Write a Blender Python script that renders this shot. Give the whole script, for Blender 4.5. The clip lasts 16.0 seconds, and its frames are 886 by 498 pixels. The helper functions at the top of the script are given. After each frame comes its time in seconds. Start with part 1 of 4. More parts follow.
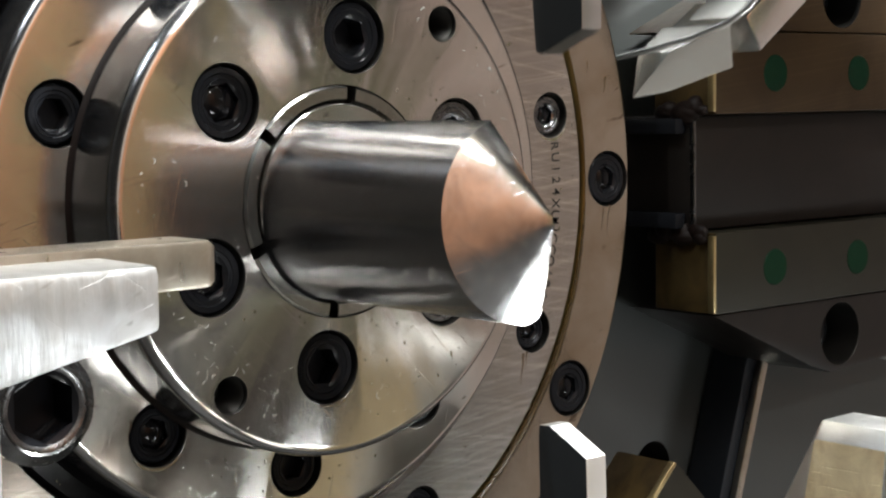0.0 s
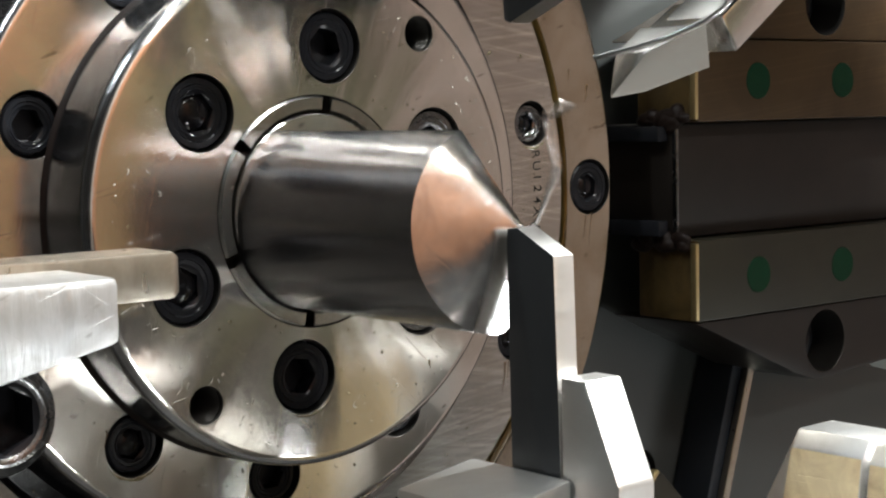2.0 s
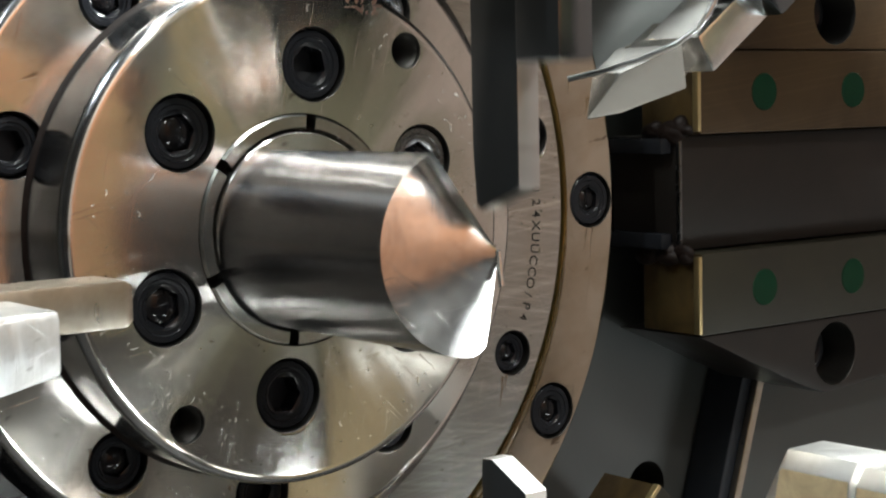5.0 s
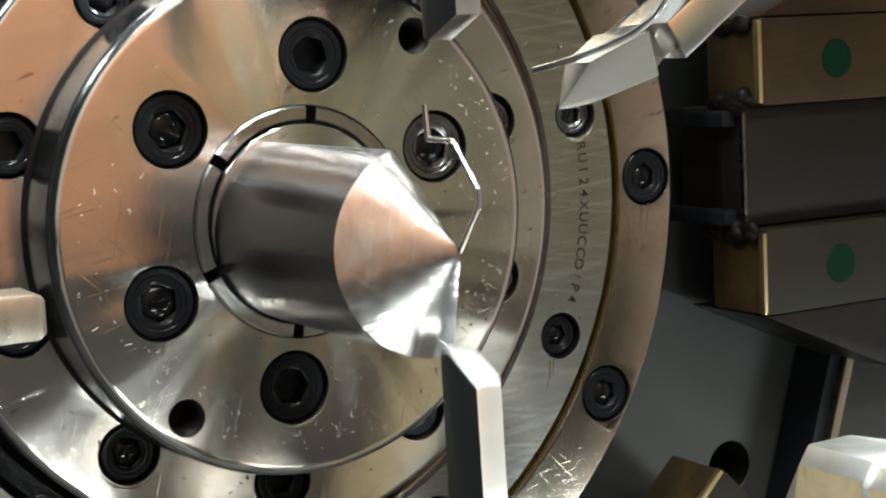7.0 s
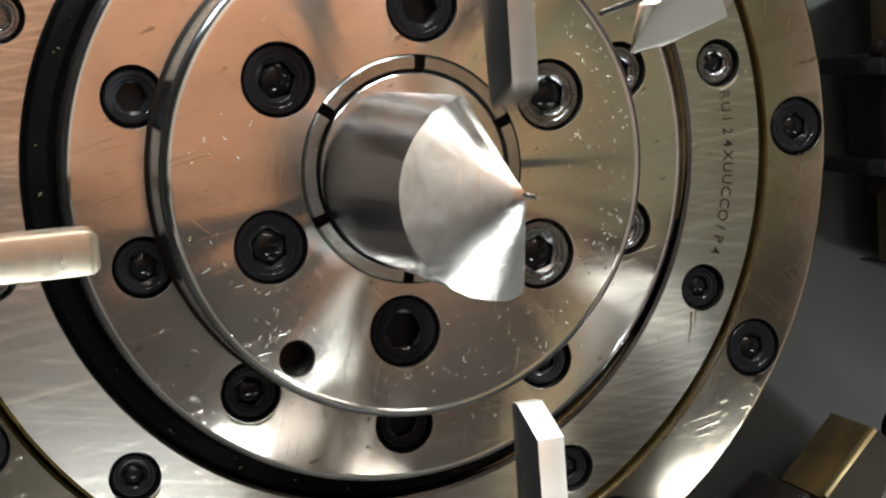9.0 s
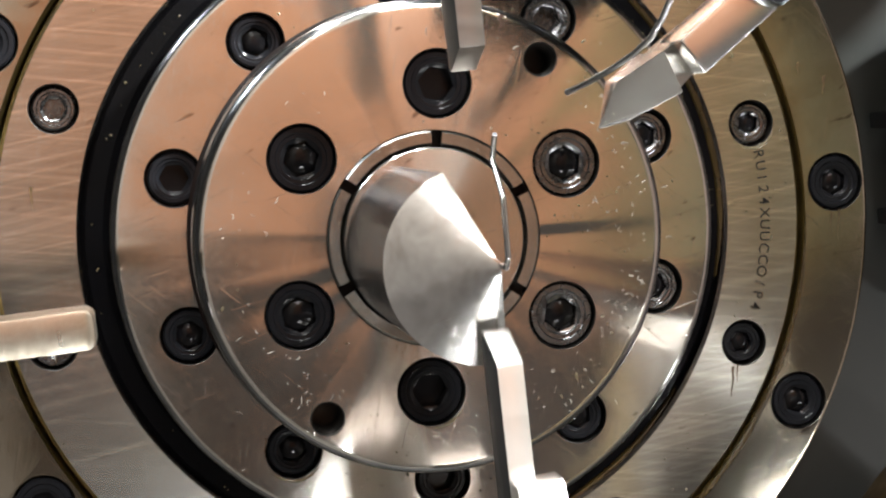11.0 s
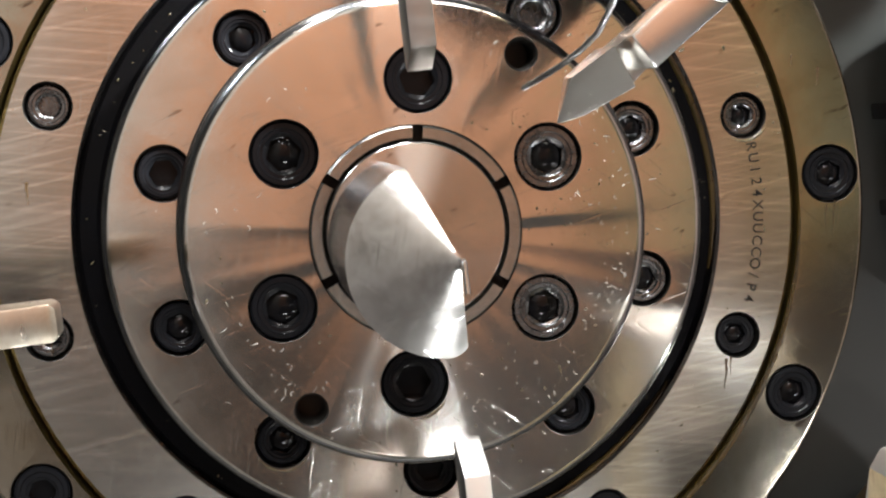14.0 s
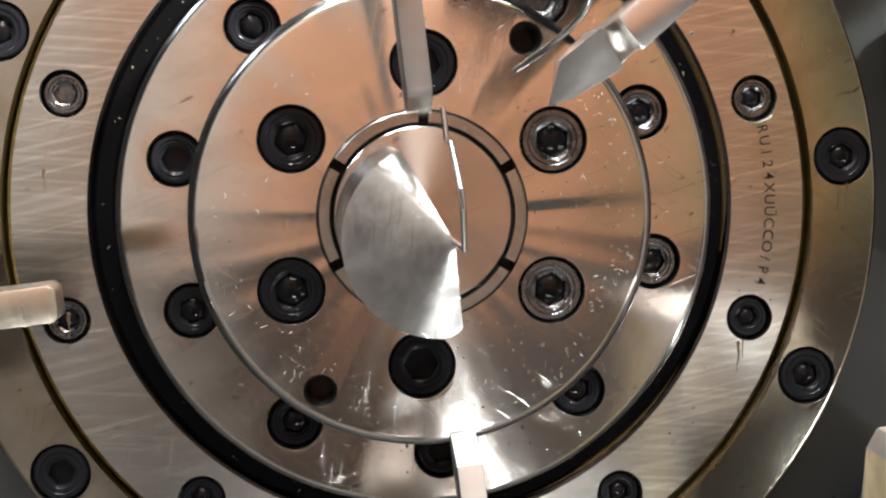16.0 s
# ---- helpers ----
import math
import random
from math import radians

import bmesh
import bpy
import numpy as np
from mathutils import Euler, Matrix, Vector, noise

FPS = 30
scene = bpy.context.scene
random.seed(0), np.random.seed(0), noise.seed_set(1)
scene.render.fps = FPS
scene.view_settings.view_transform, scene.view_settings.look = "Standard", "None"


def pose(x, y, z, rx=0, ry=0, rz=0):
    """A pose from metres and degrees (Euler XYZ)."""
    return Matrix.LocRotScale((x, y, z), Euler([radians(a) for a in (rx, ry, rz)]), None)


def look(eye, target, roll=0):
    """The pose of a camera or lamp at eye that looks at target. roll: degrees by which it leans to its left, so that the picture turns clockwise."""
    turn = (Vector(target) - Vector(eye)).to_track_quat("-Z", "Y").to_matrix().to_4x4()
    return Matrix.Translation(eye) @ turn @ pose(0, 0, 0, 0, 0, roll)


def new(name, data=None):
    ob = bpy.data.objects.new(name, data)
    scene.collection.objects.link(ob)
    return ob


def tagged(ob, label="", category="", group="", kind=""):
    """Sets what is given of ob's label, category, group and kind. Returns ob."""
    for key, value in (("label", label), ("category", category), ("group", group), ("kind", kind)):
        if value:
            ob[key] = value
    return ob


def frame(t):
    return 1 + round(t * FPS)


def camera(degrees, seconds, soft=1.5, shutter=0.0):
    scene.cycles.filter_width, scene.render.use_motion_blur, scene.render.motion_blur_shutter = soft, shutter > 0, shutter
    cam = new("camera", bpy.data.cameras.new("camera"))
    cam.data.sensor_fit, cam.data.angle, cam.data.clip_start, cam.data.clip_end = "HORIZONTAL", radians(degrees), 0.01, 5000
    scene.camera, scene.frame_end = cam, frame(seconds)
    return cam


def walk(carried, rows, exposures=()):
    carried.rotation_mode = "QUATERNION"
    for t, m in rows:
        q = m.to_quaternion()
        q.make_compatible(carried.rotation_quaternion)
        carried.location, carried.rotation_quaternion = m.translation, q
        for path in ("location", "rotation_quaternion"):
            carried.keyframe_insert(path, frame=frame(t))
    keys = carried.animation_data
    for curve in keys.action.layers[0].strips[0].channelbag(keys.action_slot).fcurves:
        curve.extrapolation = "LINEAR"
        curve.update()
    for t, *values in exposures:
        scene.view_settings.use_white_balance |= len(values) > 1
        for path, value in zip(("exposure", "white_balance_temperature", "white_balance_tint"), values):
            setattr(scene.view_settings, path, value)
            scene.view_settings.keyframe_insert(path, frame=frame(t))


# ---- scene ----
MM = 0.001
TILT = 7.2          # lean of the radial slides against the bolt circles, degrees

# ---- camera ----
cam = camera(30.33, 16.0, soft=2.2, shutter=0.4)
PATH = [
    (0.0, -0.1704, -0.2297, -0.0045, 89.54, -4.59, -40.22),
    (0.5, -0.1707, -0.2315, -0.0038, 89.68, -4.67, -40.07),
    (1.0, -0.1698, -0.2330, -0.0026, 89.88, -4.54, -40.09),
    (1.5, -0.1668, -0.2339, -0.0027, 89.84, -4.38, -40.08),
    (2.0, -0.1666, -0.2335, -0.0035, 89.73, -4.41, -39.98),
    (2.5, -0.1664, -0.2336, -0.0041, 89.71, -4.47, -39.85),
    (3.0, -0.1649, -0.2347, -0.0035, 89.60, -4.27, -39.77),
    (3.5, -0.1637, -0.2364, -0.0019, 89.42, -4.23, -39.72),
    (4.0, -0.1664, -0.2378, -0.0024, 89.57, -4.41, -39.50),
    (4.2, -0.1667, -0.2375, -0.0025, 89.65, -4.56, -39.48),
    (6.3, -0.1265, -0.2507, 0.0116, 87.37, -3.27, -32.32),
    (6.5, -0.1244, -0.2521, 0.0111, 87.03, -3.13, -31.39),
    (7.0, -0.1190, -0.2589, 0.0131, 86.70, -3.46, -29.41),
    (7.5, -0.1125, -0.2651, 0.0137, 86.85, -3.64, -27.62),
    (8.0, -0.1043, -0.2669, 0.0112, 86.48, -3.72, -25.02),
    (8.5, -0.0951, -0.2715, 0.0114, 85.23, -3.44, -21.35),
    (9.0, -0.0861, -0.2771, 0.0122, 84.86, -3.00, -18.17),
    (9.5, -0.0765, -0.2841, 0.0143, 85.33, -2.69, -16.34),
    (10.0, -0.0686, -0.2903, 0.0165, 85.57, -2.16, -14.17),
    (10.2, -0.0654, -0.2953, 0.0192, 85.67, -1.93, -13.06),
    (12.5, -0.0440, -0.3038, 0.0195, 86.27, -0.65, -9.29),
    (13.0, -0.0421, -0.3048, 0.0194, 86.11, -0.60, -8.72),
    (13.5, -0.0373, -0.3058, 0.0196, 85.92, -0.59, -7.90),
    (14.0, -0.0345, -0.3076, 0.0208, 85.57, -0.71, -7.29),
    (14.5, -0.0311, -0.3081, 0.0193, 85.58, -0.75, -6.37),
    (15.0, -0.0258, -0.3100, 0.0191, 85.56, -0.56, -5.56),
    (15.5, -0.0238, -0.3117, 0.0187, 85.53, -0.38, -5.03),
    (16.0, -0.0228, -0.3122, 0.0195, 85.26, -0.33, -4.87),
]
walk(cam, [(row[0], pose(*row[1:])) for row in PATH], exposures=[(0.0, -0.11, 6300, 5), (4.2, 0.03, 6280, 3), (7.0, 0.15, 6180, -2), (10.0, 0.23, 6350, 5), (12.5, 0.18, 6400, 7), (16.0, 0.28, 6320, 8)])

# ---- light ----
world = bpy.data.worlds.new("workshop")
scene.world = world
world.use_nodes = True
world.node_tree.nodes["Background"].inputs["Color"].default_value = (0.5, 0.42, 0.36, 1)
world.node_tree.nodes["Background"].inputs["Strength"].default_value = 0.045
scene.view_settings.exposure = 0.0


def area_lamp(name, eye, target, sx, sy, watts, color):
    data = bpy.data.lights.new(name, "AREA")
    data.shape, data.size, data.size_y, data.energy, data.color = "RECTANGLE", sx, sy, watts, color
    ob = new(name, data)
    ob.matrix_world = look(eye, target)
    return ob


area_lamp("work_lamp_light", (0.45, -0.29, 0.60), (0.08, -0.03, 0), 0.07, 0.05, 36.0, (1.0, 0.985, 0.96))
for x, watts in ((-0.22, 2.6), (-0.03, 6.2)):
    area_lamp("overhead_tube_light", (x, -0.29, 0.60), (x, -0.27, 0), 0.03, 0.66, watts, (1.0, 0.985, 0.96))
area_lamp("lower_lamp_light", (0.12, -0.94, -0.47), (0, 0, 0), 0.17, 0.035, 2.1, (1.0, 0.985, 0.96))
area_lamp("side_lamp_light", (0.74, -0.74, -0.41), (0, 0, 0), 0.36, 0.035, 1.9, (0.98, 0.99, 1.0))
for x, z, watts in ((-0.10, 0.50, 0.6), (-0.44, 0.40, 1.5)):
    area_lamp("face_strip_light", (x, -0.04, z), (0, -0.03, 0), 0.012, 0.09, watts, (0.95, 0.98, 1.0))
# added unseen light that brightens the quill tip and the tool faces
area_lamp("front_fill_light", (0.15, -1.9, 1.25), (0, 0, 0), 0.9, 0.06, 14.0, (1.0, 0.99, 0.98))
# added unseen light on the front wall, so that the steel reflects it brighter
area_lamp("wall_fill_light", (0.0, -1.3, 1.45), (0.0, -2.1, 0.3), 1.6, 0.3, 34.0, (1.0, 0.92, 0.82))


# ---- materials ----
def node(nt, kind, **values):
    n = nt.nodes.new(kind)
    for key, value in values.items():
        n.inputs[key].default_value = value
    return n


def surface(name, color, rough, metal=0.0, aniso=0.0, dirt=(0.05, 0.04, 0.03), dirt_amount=0.25, grain=900.0,
            stretch=(1, 1, 1), bump=0.15, rough_var=0.12, coat=0.0, rings=False, stain=45.0, spec=0.5, scratch=0.0, specks=0.0, lean=0.0, dents=0.0, chatter=0.0, lines=(), ground=None):
    """A surface with fine grain, smears and dirt; grain is per metre. rings: turned on a lathe about y.
    lean turns the grain in the machine face, dents adds shallow unevenness,
    chatter the faint radial waves that a lathe leaves,
    lines the strokes of a grinding wheel at those angles,
    ground the angle along which the whole face was ground."""
    m = bpy.data.materials.new(name)
    m.use_nodes = True
    nt = m.node_tree
    b = nt.nodes["Principled BSDF"]
    link = nt.links.new
    b.inputs["Metallic"].default_value = metal
    b.inputs["Coat Weight"].default_value = coat
    b.inputs["Coat Roughness"].default_value = 0.12
    b.inputs["Specular IOR Level"].default_value = spec
    co = nt.nodes.new("ShaderNodeTexCoord")

    def across(turn, scale):
        """Object coordinates turned about y, then stretched."""
        first = nt.nodes.new("ShaderNodeMapping")
        first.inputs["Rotation"].default_value = (0, turn, 0)
        link(co.outputs["Object"], first.inputs["Vector"])
        second = nt.nodes.new("ShaderNodeMapping")
        second.inputs["Scale"].default_value = scale
        link(first.outputs[0], second.inputs["Vector"])
        return second
    mp = across(radians(lean), stretch)
    fine = node(nt, "ShaderNodeTexNoise", Scale=grain, Detail=3.0, Roughness=0.6)
    link(mp.outputs[0], fine.inputs["Vector"])
    broad = node(nt, "ShaderNodeTexNoise", Scale=stain, Detail=4.0, Roughness=0.62, Distortion=0.6)
    link(co.outputs["Object"], broad.inputs["Vector"])
    ramp = nt.nodes.new("ShaderNodeValToRGB")
    ramp.color_ramp.elements[0].position, ramp.color_ramp.elements[1].position = 0.38, 0.85
    link(broad.outputs["Fac"], ramp.inputs["Fac"])
    amount = node(nt, "ShaderNodeMath")
    amount.operation = "MULTIPLY"
    amount.inputs[1].default_value = dirt_amount
    link(ramp.outputs["Color"], amount.inputs[0])
    mix = nt.nodes.new("ShaderNodeMix")
    mix.data_type = "RGBA"
    mix.inputs["A"].default_value = (*color, 1)
    mix.inputs["B"].default_value = (*dirt, 1)
    link(amount.outputs[0], mix.inputs["Factor"])
    shade = mix.outputs["Result"]
    for turn in lines:
        stroke = node(nt, "ShaderNodeTexNoise", Scale=150.0, Detail=2.0, Roughness=0.6)
        link(across(radians(turn), (0.12, 1.0, 9.0)).outputs[0], stroke.inputs["Vector"])
        band = nt.nodes.new("ShaderNodeMapRange")
        band.inputs["From Min"].default_value, band.inputs["From Max"].default_value = 0.50, 0.80
        band.inputs["To Min"].default_value, band.inputs["To Max"].default_value = 0.97, 1.45
        link(stroke.outputs["Fac"], band.inputs["Value"])
        times = nt.nodes.new("ShaderNodeMix")
        times.data_type, times.blend_type = "RGBA", "MULTIPLY"
        times.inputs["Factor"].default_value = 1.0
        link(shade, times.inputs["A"])
        link(band.outputs[0], times.inputs["B"])
        shade = times.outputs["Result"]
    if specks:
        way = across(0.5, (1.0, 1.0, 3.0))
        spot = node(nt, "ShaderNodeTexNoise", Scale=190.0, Detail=2.0, Roughness=0.5)
        link(way.outputs[0], spot.inputs["Vector"])
        cut = nt.nodes.new("ShaderNodeValToRGB")
        cut.color_ramp.elements[0].position, cut.color_ramp.elements[1].position = 0.70, 0.76
        link(spot.outputs["Fac"], cut.inputs["Fac"])
        much = node(nt, "ShaderNodeMath")
        much.operation = "MULTIPLY"
        much.inputs[1].default_value = specks
        link(cut.outputs["Color"], much.inputs[0])
        mix2 = nt.nodes.new("ShaderNodeMix")
        mix2.data_type = "RGBA"
        mix2.inputs["B"].default_value = (0.10, 0.07, 0.05, 1)
        link(shade, mix2.inputs["A"])
        link(much.outputs[0], mix2.inputs["Factor"])
        shade = mix2.outputs["Result"]
    link(shade, b.inputs["Base Color"])
    var = nt.nodes.new("ShaderNodeMapRange")
    var.inputs["To Min"].default_value = max(0.02, rough - rough_var)
    var.inputs["To Max"].default_value = rough + rough_var
    summed = node(nt, "ShaderNodeMath")
    summed.operation = "ADD"
    half = node(nt, "ShaderNodeMath")
    half.operation = "MULTIPLY"
    half.inputs[1].default_value = 0.5
    link(fine.outputs["Fac"], summed.inputs[0])
    link(broad.outputs["Fac"], summed.inputs[1])
    link(summed.outputs[0], half.inputs[0])
    link(half.outputs[0], var.inputs["Value"])
    link(var.outputs[0], b.inputs["Roughness"])
    bp = nt.nodes.new("ShaderNodeBump")
    bp.inputs["Strength"].default_value = bump
    bp.inputs["Distance"].default_value = 0.0001
    link(fine.outputs["Fac"], bp.inputs["Height"])
    if rings:
        wave = node(nt, "ShaderNodeTexWave", Scale=1500.0, Distortion=1.0, Detail=2.0)
        wave.wave_type, wave.rings_direction = "RINGS", "Y"
        link(co.outputs["Object"], wave.inputs["Vector"])
        bp2 = nt.nodes.new("ShaderNodeBump")
        bp2.inputs["Strength"].default_value = 0.03
        bp2.inputs["Distance"].default_value = 0.0001
        link(wave.outputs["Fac"], bp2.inputs["Height"])
        link(bp.outputs[0], bp2.inputs["Normal"])
        bp = bp2
    if scratch:
        # long fine scratches in a few directions, and specks
        for turn, long in ((0.35, 28.0), (1.45, 22.0), (2.5, 34.0)):
            way = across(turn, (1.0, 1.0, long))
            line = node(nt, "ShaderNodeTexNoise", Scale=70.0, Detail=2.0, Roughness=0.5)
            link(way.outputs[0], line.inputs["Vector"])
            cut = nt.nodes.new("ShaderNodeValToRGB")
            cut.color_ramp.elements[0].position, cut.color_ramp.elements[1].position = 0.66, 0.72
            link(line.outputs["Fac"], cut.inputs["Fac"])
            bp3 = nt.nodes.new("ShaderNodeBump")
            bp3.invert = True
            bp3.inputs["Strength"].default_value = scratch
            bp3.inputs["Distance"].default_value = 0.0001
            link(cut.outputs["Color"], bp3.inputs["Height"])
            link(bp.outputs[0], bp3.inputs["Normal"])
            bp = bp3
    if chatter:
        flat = nt.nodes.new("ShaderNodeMapping")
        flat.inputs["Scale"].default_value = (1, 0, 1)
        link(co.outputs["Object"], flat.inputs["Vector"])
        unit = nt.nodes.new("ShaderNodeVectorMath")
        unit.operation = "NORMALIZE"
        link(flat.outputs[0], unit.inputs[0])
        rays = node(nt, "ShaderNodeTexNoise", Scale=3.2, Detail=1.0, Roughness=0.5)
        link(unit.outputs[0], rays.inputs["Vector"])
        bp5 = nt.nodes.new("ShaderNodeBump")
        bp5.inputs["Strength"].default_value = 1.0
        bp5.inputs["Distance"].default_value = chatter
        link(rays.outputs["Fac"], bp5.inputs["Height"])
        link(bp.outputs[0], bp5.inputs["Normal"])
        bp = bp5
    if dents:
        wavy = node(nt, "ShaderNodeTexNoise", Scale=90.0, Detail=1.5, Roughness=0.45, Distortion=0.5)
        link(co.outputs["Object"], wavy.inputs["Vector"])
        bp4 = nt.nodes.new("ShaderNodeBump")
        bp4.inputs["Strength"].default_value = dents
        bp4.inputs["Distance"].default_value = 0.001
        link(wavy.outputs["Fac"], bp4.inputs["Height"])
        link(bp.outputs[0], bp4.inputs["Normal"])
        bp = bp4
    link(bp.outputs[0], b.inputs["Normal"])
    if aniso:
        b.inputs["Anisotropic"].default_value = aniso
        b.inputs["Anisotropic Rotation"].default_value = 0.25
        if ground is None:
            tan = nt.nodes.new("ShaderNodeTangent")
            tan.direction_type, tan.axis = "RADIAL", "Y"
        else:
            b.inputs["Anisotropic Rotation"].default_value = 0.0
            tan = nt.nodes.new("ShaderNodeCombineXYZ")
            tan.inputs["X"].default_value, tan.inputs["Z"].default_value = -math.sin(radians(ground)), math.cos(radians(ground))
        link(tan.outputs[0], b.inputs["Tangent"])
    return m


TURNED = surface("turned_steel", (0.69, 0.665, 0.63), 0.115, 1.0, aniso=0.93, dirt=(0.34, 0.30, 0.23), dirt_amount=0.5, bump=0.02, rings=True, scratch=0.09, specks=0.6, chatter=0.00027)
GROUND = surface("ground_steel", (0.52, 0.50, 0.47), 0.18, 1.0, aniso=0.35, ground=10.0, grain=420.0, stretch=(0.03, 1, 1.6), lean=27.0, dirt=(0.28, 0.235, 0.16), dirt_amount=0.6, bump=0.03, rough_var=0.04, scratch=0.05, specks=0.3, lines=(14.0, -3.0))
FLANGE = surface("flange_steel", (0.45, 0.405, 0.335), 0.135, 1.0, aniso=0.4, rough_var=0.05, dirt=(0.22, 0.15, 0.07), dirt_amount=0.8, bump=0.08, rings=True, scratch=0.08, specks=0.8)
QUILL = surface("polished_quill_steel", (0.23, 0.23, 0.245), 0.20, 1.0, aniso=1.0, dirt=(0.20, 0.20, 0.20), dirt_amount=0.1, bump=0.0, rough_var=0.0)
FACED = surface("faced_steel", (0.62, 0.60, 0.57), 0.2, 1.0, aniso=0.9, dirt=(0.34, 0.30, 0.23), dirt_amount=0.5, bump=0.03, rings=True, scratch=0.09, specks=0.5)
WORN = surface("worn_scratched_steel", (0.62, 0.62, 0.625), 0.36, 1.0, dirt=(0.34, 0.32, 0.29), dirt_amount=0.8, bump=1.6, grain=380.0, stretch=(1.6, 1, 0.25), stain=170.0, scratch=0.22, dents=0.5, specks=0.5)
TIP = surface("ground_tip_steel", (0.52, 0.515, 0.51), 0.19, 1.0, dirt=(0.20, 0.18, 0.165), dirt_amount=0.9, bump=0.10, grain=600.0, stain=130.0, rough_var=0.14, scratch=0.09, dents=0.33)
BLACK = surface("black_oxide_steel", (0.008, 0.0085, 0.0105), 0.15, 0.0, dirt=(0.007, 0.0066, 0.006), dirt_amount=0.5, bump=0.35, rough_var=0.08, spec=0.13, stain=300.0)
BARESCREW = surface("rubbed_bare_screw_steel", (0.17, 0.17, 0.175), 0.26, 1.0, dirt=(0.02, 0.018, 0.016), dirt_amount=0.9, bump=0.5, rough_var=0.12, stain=420.0, scratch=0.1)
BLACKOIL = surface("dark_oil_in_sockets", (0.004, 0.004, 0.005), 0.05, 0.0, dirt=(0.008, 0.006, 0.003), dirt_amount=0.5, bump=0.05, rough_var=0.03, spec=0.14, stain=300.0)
SEAL = surface("black_rubber_seal", (0.0028, 0.0028, 0.0034), 0.13, 0.0, dirt=(0.004, 0.003, 0.002), dirt_amount=0.4, bump=0.5, rough_var=0.08, spec=0.05, stain=90.0)
# dull side steel, darkened for what the rounded edges would mirror
RIM = surface("dull_side_dark_edge_steel", (0.30, 0.30, 0.315), 0.20, 1.0, aniso=0.7, dirt=(0.06, 0.05, 0.045), dirt_amount=0.9, bump=0.2, rough_var=0.1, stain=60.0, scratch=0.1)
# bore and thread steel, near black to carry the shade inside the holes
HOLE = surface("shaded_bore_steel", (0.03, 0.028, 0.026), 0.4, 0.7, bump=0.4)
TOOL = surface("ground_tool_steel", (0.84, 0.83, 0.81), 0.36, 1.0, dirt=(0.45, 0.42, 0.37), dirt_amount=0.35, bump=0.2, grain=700.0, stretch=(1, 1, 0.15), dents=0.04)
BAR = surface("worn_beige_tool_steel", (0.46, 0.42, 0.36), 0.30, 1.0, dirt=(0.22, 0.17, 0.11), dirt_amount=0.8, bump=0.8, grain=420.0, stretch=(1.4, 1, 0.3), stain=120.0, scratch=0.16, dents=0.16, specks=0.5)
MILLED = surface("milled_bright_steel", (0.80, 0.795, 0.785), 0.36, 1.0, dirt=(0.45, 0.41, 0.35), dirt_amount=0.45, bump=0.4, grain=500.0, stretch=(1, 1, 0.3), stain=70.0, scratch=0.08, dents=0.10)
GREYTOOL = surface("grey_ground_tool_steel", (0.42, 0.40, 0.385), 0.30, 1.0, dirt=(0.24, 0.20, 0.17), dirt_amount=0.5, bump=0.2, grain=700.0, stretch=(1, 1, 0.15), dents=0.05)
CARBIDE = surface("grey_carbide", (0.62, 0.62, 0.62), 0.2, 1.0, dirt=(0.36, 0.36, 0.36), dirt_amount=0.2, bump=0.05, rough_var=0.04, dents=0.05)
POLISHED = surface("dark_polished_holder_steel", (0.16, 0.17, 0.18), 0.16, 1.0, dirt=(0.10, 0.10, 0.10), dirt_amount=0.5, bump=0.1, rough_var=0.05, dents=0.08)
# scratched steel with the golden reflection of the surroundings put into its colour
GOLDEN = surface("golden_lit_scratched_tool_face", (0.98, 0.84, 0.58), 0.56, 1.0, dirt=(0.50, 0.34, 0.16), dirt_amount=0.7, bump=1.0, grain=300.0, stretch=(1, 1.4, 0.3), stain=140.0, scratch=0.4, dents=0.35)
DARKSTEEL = surface("black_finished_tool_steel", (0.035, 0.037, 0.04), 0.32, 0.6, dirt=(0.06, 0.06, 0.06), dirt_amount=0.4, bump=0.1)
CHROME = surface("bright_screw_steel", (0.6, 0.59, 0.58), 0.2, 1.0, dirt=(0.1, 0.09, 0.08), dirt_amount=0.5, bump=0.15, stain=250.0)
NIB = surface("ground_nib_steel", (0.82, 0.81, 0.79), 0.2, 1.0, dirt=(0.55, 0.42, 0.37), dirt_amount=0.4, bump=0.12, grain=700.0, stretch=(1, 1, 0.15), stain=160.0, dents=0.06, scratch=0.04, rough_var=0.06)
COLLET = surface("grey_collet_steel", (0.40, 0.395, 0.375), 0.24, 1.0, dirt=(0.16, 0.13, 0.09), dirt_amount=0.7, bump=0.15, stain=160.0)
WIRE = surface("bright_wire", (0.72, 0.71, 0.70), 0.16, 1.0, dirt_amount=0.0, bump=0.02)
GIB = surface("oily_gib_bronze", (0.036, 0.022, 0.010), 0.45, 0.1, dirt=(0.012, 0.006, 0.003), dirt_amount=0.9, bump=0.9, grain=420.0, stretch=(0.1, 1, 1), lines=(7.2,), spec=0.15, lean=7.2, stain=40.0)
# darker copy of the gib bronze, with the shade of the lower gibs in it
SHADEGIB = surface("shaded_gib_bronze", (0.013, 0.0115, 0.0065), 0.5, 0.1, dirt=(0.008, 0.006, 0.004), dirt_amount=0.9, bump=0.5, grain=350.0, stretch=(0.12, 1, 1), lean=7.2, stain=40.0, spec=0.25)
# oily gib end, its golden light put into a lighter base colour
GIBEND = surface("oily_gold_lit_gib_end", (0.085, 0.055, 0.02), 0.34, 0.5, dirt=(0.008, 0.004, 0.002), dirt_amount=1.0, bump=0.5, stain=95.0, dents=0.5, rough_var=0.14)
